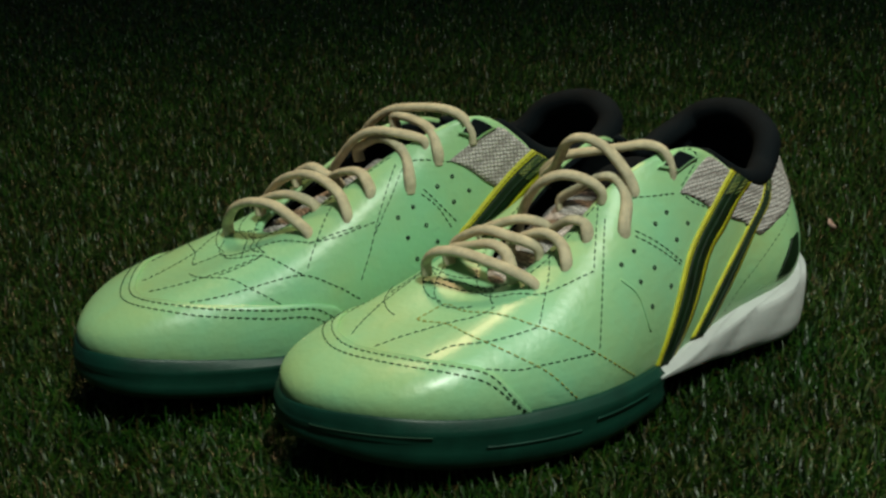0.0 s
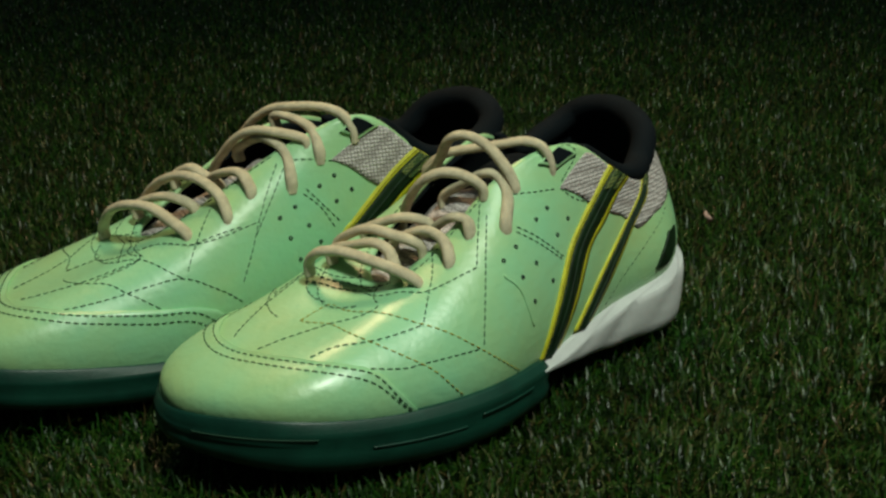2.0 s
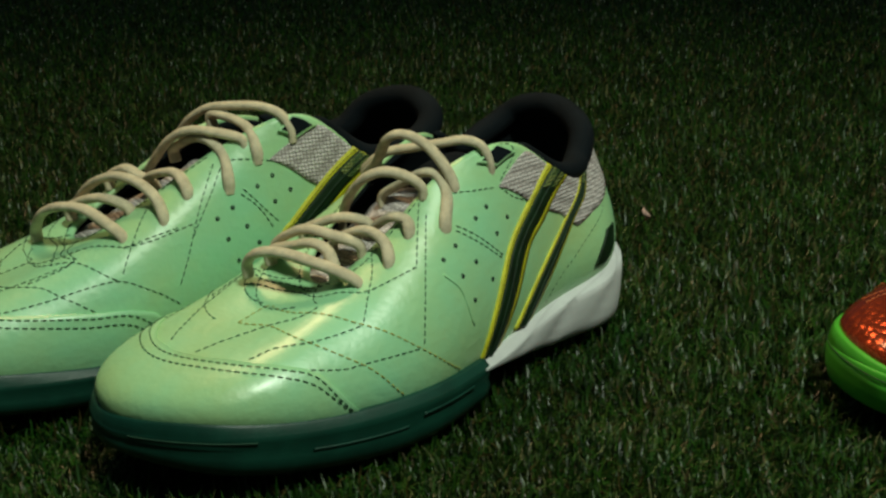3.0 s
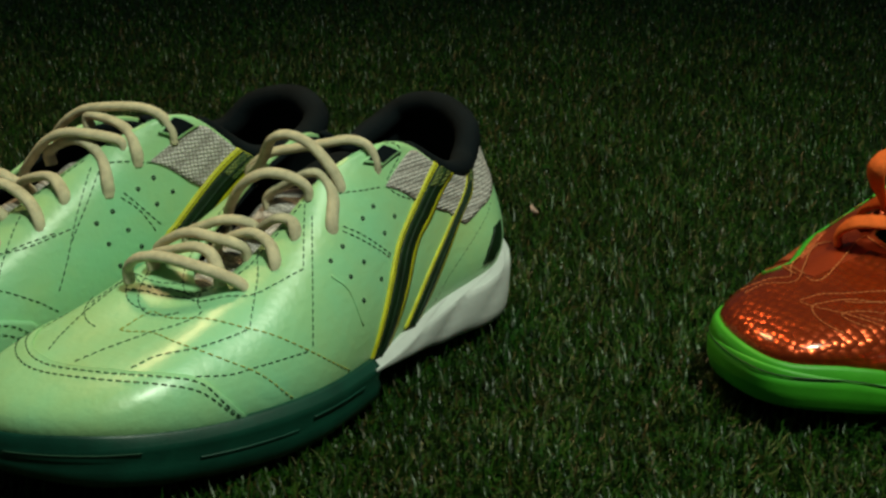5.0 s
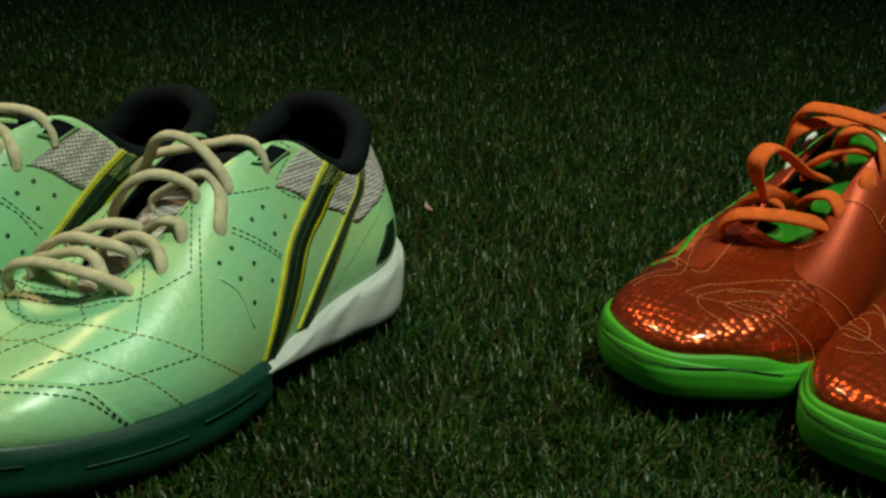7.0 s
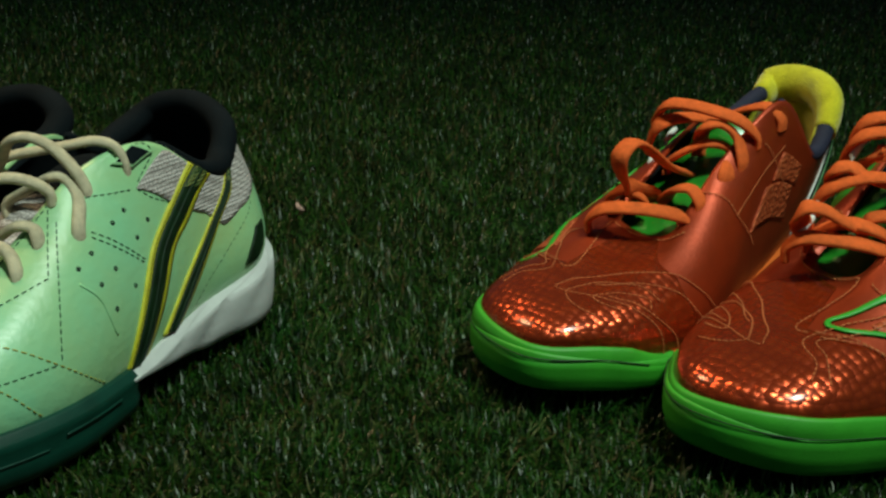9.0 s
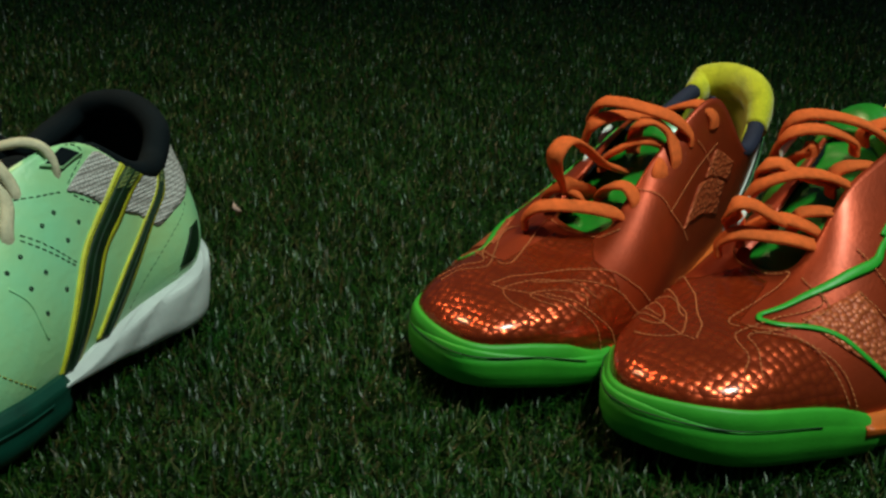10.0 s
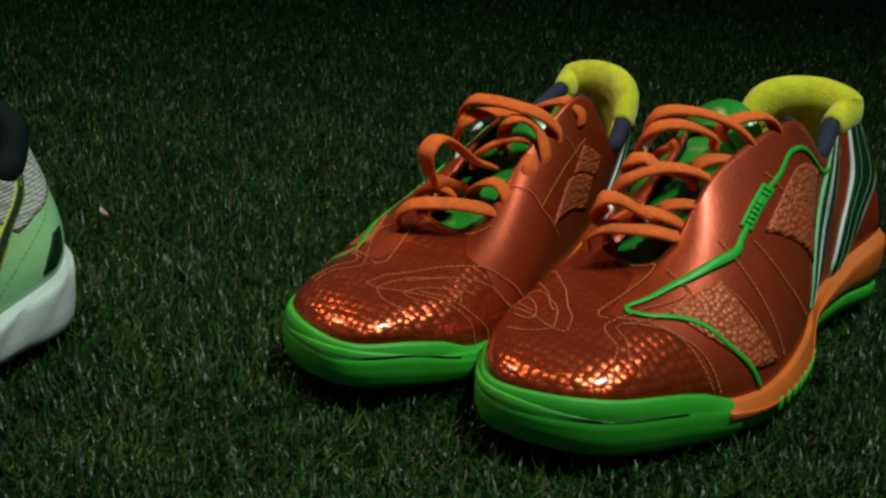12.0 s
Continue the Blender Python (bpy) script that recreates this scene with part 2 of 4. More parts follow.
def smooth_line(points, count):
    """An even walk along a Catmull-Rom curve through points of any dimension."""
    q = np.array(points, float)
    q = np.concatenate([[2 * q[0] - q[1]], q, [2 * q[-1] - q[-2]]])
    t = np.linspace(0, len(q) - 3, count)
    i = np.minimum(t.astype(int), len(q) - 4)
    f = (t - i)[:, None]
    a, b, c, d = q[i], q[i + 1], q[i + 2], q[i + 3]
    return 0.5 * (2 * b + (c - a) * f + (2 * a - 5 * b + 4 * c - d) * f * f + (3 * b - a - 3 * c + d) * f ** 3)


def tube(path, radius, sides=8, flat=1.0, up=None):
    """Rows of a tube along a path; flat below 1 presses it against up."""
    path = np.asarray(path, float)
    n = len(path)
    tan = np.gradient(path, axis=0)
    tan /= np.linalg.norm(tan, axis=1, keepdims=True) + 1e-12
    up = np.array([0, 0, 1.0]) + np.zeros((n, 3)) if up is None else np.asarray(up, float) + np.zeros((n, 3))
    side = np.cross(tan, up)
    side /= np.linalg.norm(side, axis=1, keepdims=True) + 1e-9
    nor = np.cross(side, tan)
    r = np.broadcast_to(np.asarray(radius, float), (n,))[:, None, None]
    a = np.linspace(0, 2 * math.pi, sides, endpoint=False)
    ring_ = np.cos(a)[None, :, None] * side[:, None] + flat * np.sin(a)[None, :, None] * nor[:, None]
    verts = (path[:, None] + ring_ * r).reshape(-1, 3)
    faces = grid_faces(n, sides, False, True)
    faces += [tuple(range(sides)), tuple(range((n - 1) * sides, n * sides))]
    return verts, faces


def strand(name, path, radius, material, parent, label="", flat=1.0, up=None, sides=8, form=None):
    verts, faces = tube(path, radius, sides, flat, up)
    return mesh_of(name, verts, faces, material, parent, label, form=form)


def on_skin(form, points, count, lift):
    q = smooth_line(points, count)
    return form.at(q[:, 0], np.clip(q[:, 1], 0, 1), lift + 0 * q[:, 0]), form.normal(q[:, 0], np.clip(q[:, 1], 0, 1))


def stitching(form, points, material, parent, step=0.0030, gap=0.38, radius=0.00023, lift=0.0002, label="", name="stitching"):
    """A row of single stitches along a line on the skin."""
    line, nor = on_skin(form, points, 240, lift)
    d = np.r_[0, np.cumsum(np.linalg.norm(np.diff(line, axis=0), axis=1))]
    count = max(2, int(d[-1] / step))
    verts, faces = [], []
    for k in range(count):
        s = (k + np.array([0.0, 0.12, 0.5, 0.88, 1.0]) * (1 - gap)) * d[-1] / count
        path = np.stack([np.interp(s, d, line[:, j]) for j in range(3)], 1)
        n = np.stack([np.interp(s, d, nor[:, j]) for j in range(3)], 1)
        path = path + n * (np.array([-0.6, 0.15, 0.45, 0.15, -0.6]) * radius)[:, None]
        v, f = tube(path, radius, 5, 0.7, n)
        faces += [tuple(i + len(verts) * 25 for i in g) for g in f]
        verts.append(v)
    return mesh_of(name, np.concatenate(verts), faces, material, parent, label, form=form)


def ribbon(name, form, left, right, material, parent, lift=0.0006, thick=0.0008, count=60, across=6, label="", bulge=0.0):
    """A band on the skin between two lines of (p, v)."""
    a, b = smooth_line(left, count + 1), smooth_line(right, count + 1)
    s = np.linspace(0, 1, across + 1)
    pv = a[:, None] + (b - a)[:, None] * s[None, :, None]
    pv[..., 1] = np.clip(pv[..., 1], 0, 1)
    l = lift + bulge * (1 - (2 * s - 1) ** 2)[None] + 0 * pv[..., 0]
    top = form.at(pv[..., 0], pv[..., 1], l)
    low = form.at(pv[..., 0], pv[..., 1], lift - thick + 0 * pv[..., 0])[:, ::-1]
    verts = np.concatenate([top, low], 1)
    n = verts.shape[1]
    faces = grid_faces(count + 1, n, False, True) + [tuple(range(n)), tuple(range(count * n, (count + 1) * n))]
    return mesh_of(name, verts, faces, material, parent, label, form=form)


def patch(name, form, corners, material, parent, lift=0.0005, thick=0.0008, n=14, label=""):
    """A four-cornered piece of the skin; corners of (p, v) in turn."""
    c = np.array(corners, float)
    return ribbon(name, form, [c[0], (c[0] + c[3]) / 2, c[3]], [c[1], (c[1] + c[2]) / 2, c[2]], material, parent, lift, thick, n, n, label)


def shoe_root(name, x, y, yaw, size, label, group):
    root = new(name)
    root.matrix_world = pose(x, y, -0.001, 0, 0, 180 + yaw) @ Matrix.Scale(size, 4)
    return tagged(root, label, "shoe", group)


# ---- parts that both kinds of shoe have ----
def slab(name, form, material, parent, z0, z1, push, p0=0.0, p1=1.0, n=96):
    """The flat tread of a sole with its rim."""
    p = np.linspace(p0, p1, n, endpoint=p1 - p0 < 1)
    b, o = form.base(p), form.out(p)
    rows = []
    for z, w in ((z0, push - 0.004), (z0 + 0.0015, push - 0.001), (z1 - 0.001, push), (z1, push - 0.001)):
        q = b + o * w
        q[:, 2] = z + spring(q[:, 0])
        rows.append(q)
    verts = np.concatenate(rows)
    faces = grid_faces(4, n, False, True) + [tuple(range(n)), tuple(range(3 * n, 4 * n))]
    return mesh_of(name, verts, faces, material, parent, form=form)


def insole(form, material, parent):
    p = np.linspace(0, 1, 64, endpoint=False)
    q = form.base(p) - form.out(p) * 0.005
    q[:, 2] = form.base(p)[:, 2] * 0.85
    return mesh_of("insole", np.concatenate([q, q - [0, 0, 0.004]]), [tuple(range(64)), tuple(range(64, 128))] + grid_faces(2, 64, False, True), material, parent, form=form)


def collar(form, material, parent, reach, radius, raise_heel=0.0, name="collar_padding", tall=1.0, drop=0.0, thin=0.4):
    """The padded roll along the opening, thick round the heel and thin towards the ankle."""
    p = np.linspace(-reach, reach, 90)
    path = ring(form.opening, p) - form.out(p) * 0.0035
    path[:, 2] += 0.001 - drop + raise_heel * near(p, 0.0, 0.07)
    taper = thin + (1 - thin) * np.clip((reach - np.abs(p)) / (reach * 0.42), 0, 1) ** 0.8
    taper[0] = taper[-1] = thin * 0.5
    return strand(name, path, radius * taper, material, parent, sides=16, flat=tall, form=form)


def tongue(form, material, parent, s0, s1, wide, rise, name, label="", drop=0.006, back=(0.100, 0.0, 0.096)):
    """A slice of the tongue under the laces, from the front of the throat upwards."""
    front, back = ring(form.opening, 0.5), np.array(back)
    rows, cols = 18, 13
    verts = []
    for sheet in (0.0, -0.003):
        for i in range(rows):
            s = s0 + (s1 - s0) * i / (rows - 1)
            mid = front + (back - front) * s
            for j in range(cols):
                a = 2 * j / (cols - 1) - 1
                y = a * (wide + 0.010 * s)
                z = mid[2] - drop + rise * s - 0.010 * a * a * (0.4 + s) + sheet + 0.0008 * math.sin(40 * s + 3 * a)
                verts.append((mid[0] + 0.004 * a * a, mid[1] + y, z))
    f = grid_faces(rows, cols)
    faces = f + [tuple(i + rows * cols for i in g) for g in f]
    edge = list(range(cols)) + [cols * (i + 1) - 1 for i in range(1, rows)] + list(range(rows * cols - 2, (rows - 1) * cols - 1, -1)) + [cols * i for i in range(rows - 2, 0, -1)]
    n = len(edge)
    faces += [(edge[k], edge[(k + 1) % n], edge[(k + 1) % n] + rows * cols, edge[k] + rows * cols) for k in range(n)]
    return mesh_of(name, verts, faces, material, parent, label, form=form)


def lace_runs(form, runs, radius, material, parent, flat):
    """Runs of the lace across the throat, each from its hole on the near side; the ends dip under the leather."""
    for run in runs:
        q = np.array(run)
        path = smooth_line(np.concatenate([[q[0] + (q[0] - q[1]) * 0.15 - [0, 0, 0.005]], q, [q[-1] - [0, 0, 0.006]]]), 60)
        strand("lace", path, radius, material, parent, flat=flat, sides=10, form=form, up=lace_face(path))


def lace_face(path):
    """The way that a lace's broad side faces: up, leaning with the arch."""
    middle = path.mean(0) - np.array([0, 0, 0.012])
    out = path - middle
    tan = np.gradient(path, axis=0)
    tan /= np.linalg.norm(tan, axis=1, keepdims=True) + 1e-12
    out = out - tan * np.sum(out * tan, 1, keepdims=True)
    return out / (np.linalg.norm(out, axis=1, keepdims=True) + 1e-9)


def sole_line(form, p0, p1, share, push, material, parent, name, radius):
    """A stitched groove along the wall of the sole, at a share of its height."""
    p = np.linspace(p0, p1, 40)
    b, o = form.base(p), form.out(p)
    low = spring(b[:, 0])
    q = b + o * push
    q[:, 2] = low + (b[:, 2] - low) * share
    return strand(name, q, radius, material, parent, sides=6, form=form)


def dots(form, places, material, parent, radius=0.0011, name="perforation"):
    for p, v in places:
        c, n = form.at(p, v, 0.0002), form.normal(np.array(p), np.array(v))
        s = np.cross(n, [0, 0, 1.0])
        s /= np.linalg.norm(s)
        u = np.cross(n, s)
        a = np.linspace(0, 2 * math.pi, 10, endpoint=False)
        ring_ = [c + (np.cos(k) * s + np.sin(k) * u) * radius - n * 0.0004 for k in a]
        rim = [c + (np.cos(k) * s + np.sin(k) * u) * radius * 0.8 + n * 0.00015 for k in a]
        mesh_of(name, ring_ + rim + [c - n * 0.0003], grid_faces(2, 10, False, True) + [(10 + k, 10 + (k + 1) % 10, 20) for k in range(10)], material, parent, form=form)


# ---- the green pair ----
GREEN_CUP = through_points([(0.2, 0.01), (0.297, 0.03), (0.36, 0.035), (0.42, 0.045), (0.453, 0.06), (0.49, 0.06), (0.52, 0.04), (0.561, 0.05), (0.609, 0.055), (0.646, 0.04), (0.68, 0.02), (0.8, 0.01)])
GREEN_MID = through_points([(-0.268, 0.0), (-0.22, 0.02), (-0.1, 0.01), (0.0, 0.03), (0.12, 0.01), (0.184, 0.01), (0.211, 0.015), (0.234, 0.03), (0.268, 0.0)])
TOE_CAP = through_points([(0.355, 0.02), (0.369, 0.18), (0.384, 0.31), (0.399, 0.38), (0.42, 0.44), (0.456, 0.51), (0.486, 0.525), (0.517, 0.515), (0.539, 0.49), (0.566, 0.475), (0.608, 0.41), (0.641, 0.36), (0.669, 0.31), (0.69, 0.28), (0.706, 0.23), (0.725, 0.06)])
COLLAR_LOW = through_points([(0.0, 0.60), (0.09, 0.60), (0.139, 0.62), (0.164, 0.57), (0.188, 0.71), (0.226, 0.73), (0.259, 0.79)])
COLLAR_TOP = through_points([(0.0, 0.99), (0.234, 0.99), (0.247, 0.88), (0.259, 0.795)])
DARK_SEAMS = [
    [(0.328, 0.84), (0.323, 0.56), (0.319, 0.26)],
    [(0.338, 0.98), (0.334, 0.79), (0.331, 0.63)],
    [(0.331, 0.63), (0.354, 0.66), (0.375, 0.7), (0.414, 0.83), (0.484, 0.94), (0.546, 0.86), (0.584, 0.73)],
    [(0.388, 0.99), (0.372, 0.78), (0.365, 0.51)],
    [(0.47, 0.99), (0.424, 0.8)],
    [(0.443, 0.51), (0.43, 0.56), (0.399, 0.53), (0.365, 0.51)],
    [(0.489, 0.55), (0.481, 0.65), (0.461, 0.74), (0.427, 0.76), (0.421, 0.79)],
    [(0.393, 0.36), (0.37, 0.31), (0.357, 0.3), (0.321, 0.26)]]
DARK_SEAMS += [
    [(0.613, 0.7), (0.556, 0.86), (0.522, 0.94), (0.454, 0.97), (0.395, 0.91), (0.374, 0.94), (0.348, 0.96), (0.336, 0.97)],
    [(0.304, 0.85), (0.283, 0.81), (0.263, 0.79)],
    [(0.268, 0.985), (0.253, 0.99), (0.246, 0.94), (0.259, 0.81)],
    [(0.259, 0.79), (0.244, 0.74), (0.226, 0.73)],
    [(0.299, 0.7), (0.278, 0.61), (0.25, 0.48)],
    [(0.299, 0.68), (0.276, 0.58), (0.251, 0.47)]]
INNER_SEAMS = [
    [(0.688, 0.89), (0.699, 0.71), (0.711, 0.48), (0.715, 0.32)],
    [(0.699, 0.84), (0.705, 0.7), (0.709, 0.53)],
    [(0.647, 0.83), (0.661, 0.64), (0.672, 0.46)],
    [(0.53, 0.97), (0.611, 0.7), (0.584, 0.62)],
    [(0.703, 0.6), (0.664, 0.61), (0.596, 0.79), (0.456, 0.85)],
    [(0.586, 0.44), (0.62, 0.45), (0.649, 0.46), (0.672, 0.44), (0.701, 0.33), (0.72, 0.23)],
    [(0.516, 0.84), (0.61, 0.69), (0.672, 0.44)],
    [(0.529, 0.69), (0.6, 0.58), (0.64, 0.44), (0.669, 0.31)],
    [(0.526, 0.54), (0.552, 0.61), (0.585, 0.66), (0.615, 0.68)]]
INNER_SEAMS += [
    [(0.705, 0.86), (0.739, 0.79), (0.764, 0.79)],
    [(0.764, 0.78), (0.776, 0.78), (0.785, 0.78)],
    [(0.731, 0.68), (0.751, 0.59), (0.768, 0.52)],
    [(0.731, 0.66), (0.75, 0.58), (0.766, 0.49)],
    [(0.47, 0.95), (0.53, 0.965), (0.575, 0.96), (0.616, 0.95), (0.65, 0.965), (0.676, 0.97)],
    [(0.657, 0.62), (0.694, 0.61)]]
GOLD_SEAMS = [
    [(0.501, 0.74), (0.499, 0.85), (0.427, 0.76), (0.365, 0.51), (0.321, 0.26), (0.285, 0.04)],
    [(0.501, 0.74), (0.458, 0.73), (0.41, 0.56), (0.357, 0.29), (0.328, 0.04)]]
OUTER_HOLES = [(0.271, 0.72), (0.281, 0.69), (0.249, 0.65), (0.259, 0.59), (0.299, 0.62), (0.309, 0.59), (0.279, 0.51), (0.291, 0.48), (0.261, 0.4), (0.278, 0.35)]
INNER_HOLES = [(0.741, 0.68), (0.749, 0.72), (0.759, 0.61), (0.766, 0.67), (0.729, 0.61), (0.721, 0.58), (0.746, 0.51), (0.736, 0.47), (0.759, 0.43), (0.749, 0.36)]
OUTER_STRIPES = [
    ([(0.212, 1.0), (0.224, 0.79), (0.236, 0.64), (0.247, 0.51), (0.256, 0.28), (0.266, 0.01)], [(0.183, 1.0), (0.195, 0.87), (0.209, 0.66), (0.223, 0.5), (0.233, 0.23), (0.247, 0.01)]),
    ([(0.147, 1.0), (0.160, 0.86), (0.181, 0.67), (0.21, 0.33), (0.231, 0.05)], [(0.122, 1.0), (0.143, 0.80), (0.168, 0.64), (0.193, 0.29), (0.211, 0.03)])]
INNER_STRIPES = [
    ([(0.794, 1.0), (0.786, 0.82), (0.780, 0.66), (0.775, 0.54), (0.771, 0.44), (0.768, 0.03)], [(0.820, 1.0), (0.808, 0.8), (0.801, 0.64), (0.795, 0.53), (0.791, 0.42), (0.788, 0.03)]),
    ([(0.853, 1.0), (0.84, 0.83), (0.819, 0.67), (0.79, 0.33), (0.785, 0.06)], [(0.878, 1.0), (0.857, 0.82), (0.832, 0.64), (0.815, 0.34), (0.810, 0.05)])]
GREEN_OUTER_LACES = [
    [(0.1896, 0.0249, 0.0585), (0.1959, 0.0192, 0.0638), (0.201, 0.0103, 0.0668), (0.2057, -0.0011, 0.0686), (0.2093, -0.0101, 0.0671), (0.2099, -0.016, 0.0618)],
    [(0.1941, 0.017, 0.0639), (0.1929, 0.0118, 0.0691), (0.1945, 0.0053, 0.0708), (0.1966, -0.0037, 0.0683), (0.1984, -0.016, 0.0638)],
    [(0.1788, 0.014, 0.0683), (0.1861, 0.0063, 0.0723), (0.1901, -0.0027, 0.0736), (0.1927, -0.0102, 0.0707), (0.1939, -0.018, 0.0651)],
    [(0.1758, 0.0283, 0.064), (0.1738, 0.0238, 0.0697), (0.1749, 0.0175, 0.0732), (0.1772, 0.0112, 0.0726), (0.1792, 0.0, 0.0662)]]
GREEN_OUTER_LACES += [
    [(0.1627, 0.0263, 0.0719), (0.1614, 0.0231, 0.0759), (0.1638, 0.018, 0.0768), (0.1649, 0.0111, 0.0724), (0.1639, 0.0, 0.0631)],
    [(0.1498, 0.02, 0.0867), (0.1553, 0.0154, 0.0915), (0.1608, 0.0083, 0.0925), (0.164, 0.0002, 0.0877), (0.163, -0.0095, 0.0772), (0.1576, -0.02, 0.0636)],
    [(0.1486, 0.0323, 0.0738), (0.1407, 0.0256, 0.0827), (0.1396, 0.0188, 0.0886), (0.1423, 0.0135, 0.0892), (0.1447, 0.0048, 0.0838), (0.1465, -0.005, 0.0772)],
    [(0.1363, 0.0256, 0.0851), (0.1371, 0.0208, 0.0927), (0.1386, 0.0118, 0.1002), (0.1418, 0.0031, 0.1034), (0.1444, -0.0041, 0.1007), (0.1406, -0.0146, 0.0889), (0.1403, -0.022, 0.0823)]]
GREEN_OUTER_LACES += [
    [(0.1163, 0.0273, 0.0914), (0.1181, 0.0237, 0.0977), (0.1229, 0.0182, 0.1), (0.1278, 0.0104, 0.0982), (0.1329, -0.0007, 0.0955), (0.1373, -0.013, 0.092), (0.1385, -0.024, 0.0841)],
    [(0.1654, 0.005, 0.0719), (0.1721, -0.0011, 0.0744), (0.1761, -0.0087, 0.072), (0.1789, -0.018, 0.067)]]
GREEN_INNER_LACES = [
    [(0.1832, -0.0262, 0.0612), (0.1881, -0.02, 0.067), (0.1934, -0.0105, 0.0711), (0.2003, 0.0001, 0.0705), (0.2047, 0.0078, 0.0666), (0.2063, 0.016, 0.0583)],
    [(0.1661, -0.0286, 0.0669), (0.1671, -0.0228, 0.0743), (0.1711, -0.0136, 0.0794), (0.1766, -0.0041, 0.0805), (0.1825, 0.0065, 0.0763), (0.1862, 0.018, 0.0669)],
    [(0.154, -0.0255, 0.0754), (0.1547, -0.0184, 0.0806), (0.1576, -0.0111, 0.0805), (0.1611, 0.0, 0.0761)],
    [(0.1369, -0.029, 0.0779), (0.1351, -0.0227, 0.0857), (0.1369, -0.0152, 0.0907), (0.1412, -0.0066, 0.092), (0.1463, 0.005, 0.0859)]]
GREEN_INNER_LACES += [
    [(0.1269, -0.022, 0.0925), (0.1364, -0.0147, 0.0955), (0.1435, -0.0062, 0.0955), (0.1487, 0.0016, 0.0913), (0.1521, 0.0118, 0.0818), (0.1538, 0.02, 0.0735)],
    [(0.1222, -0.027, 0.0878), (0.1217, -0.0209, 0.0948), (0.1245, -0.0126, 0.0986), (0.1298, 0.0, 0.0995)],
    [(0.1059, -0.0279, 0.0949), (0.1091, -0.0237, 0.1013), (0.1153, -0.0169, 0.1041), (0.1239, -0.0058, 0.1036), (0.1306, 0.0042, 0.1014), (0.1353, 0.0138, 0.095), (0.1374, 0.024, 0.0852)],
    [(0.1586, 0.0, 0.0724), (0.164, 0.0064, 0.0769), (0.1672, 0.012, 0.0787), (0.1715, 0.02, 0.074)]]
GREEN_INNER_LACES += [
    [(0.1752, -0.012, 0.0685), (0.1813, -0.0046, 0.0717), (0.1865, 0.0037, 0.0704), (0.1915, 0.014, 0.0654)]]


def between(a, b, share):
    """The line that lies at a share of the way from one line of (p, v) to another."""
    a, b = smooth_line(a, 9), smooth_line(b, 9)
    return (a + (b - a) * share).tolist()


def band(form, left, right, shoe):
    """A side stripe: yellow piping, woven top, dark glossy middle."""
    stripe = ribbon("side_stripe", form, left, right, YELLOW_TRIM, shoe, 0.0007, 0.001, label="yellow-edged dark green side stripe")
    ribbon("stripe_filling", form, between(left, right, 0.19), between(left, right, 0.78), STRIPE, stripe, 0.0012, 0.0008, bulge=0.0004)
    ribbon("stripe_rib", form, between(left, right, 0.42), between(left, right, 0.54), STRIPE, stripe, 0.0018, 0.0008, bulge=0.0003)
    top_l, top_r = smooth_line(left, 30)[:6].tolist(), smooth_line(right, 30)[:6].tolist()
    ribbon("stripe_weave", form, between(top_l, top_r, 0.24), between(top_l, top_r, 0.72), MESH_STRIPE, stripe, 0.0019, 0.0006)
    stitching(form, between(left, right, 0.10), STITCH_GOLD, stripe, step=0.0022, radius=0.00028, lift=0.001)


def eyelet(form, corners, shoe):
    rim = patch("eyelet_rim", form, corners, MINT, shoe, 0.0014, 0.002)
    c = np.array(corners)
    m = c.mean(0)
    patch("eyelet_hole", form, (m + (c - m) * 0.78).tolist(), LINING, rim, 0.0017, 0.002)


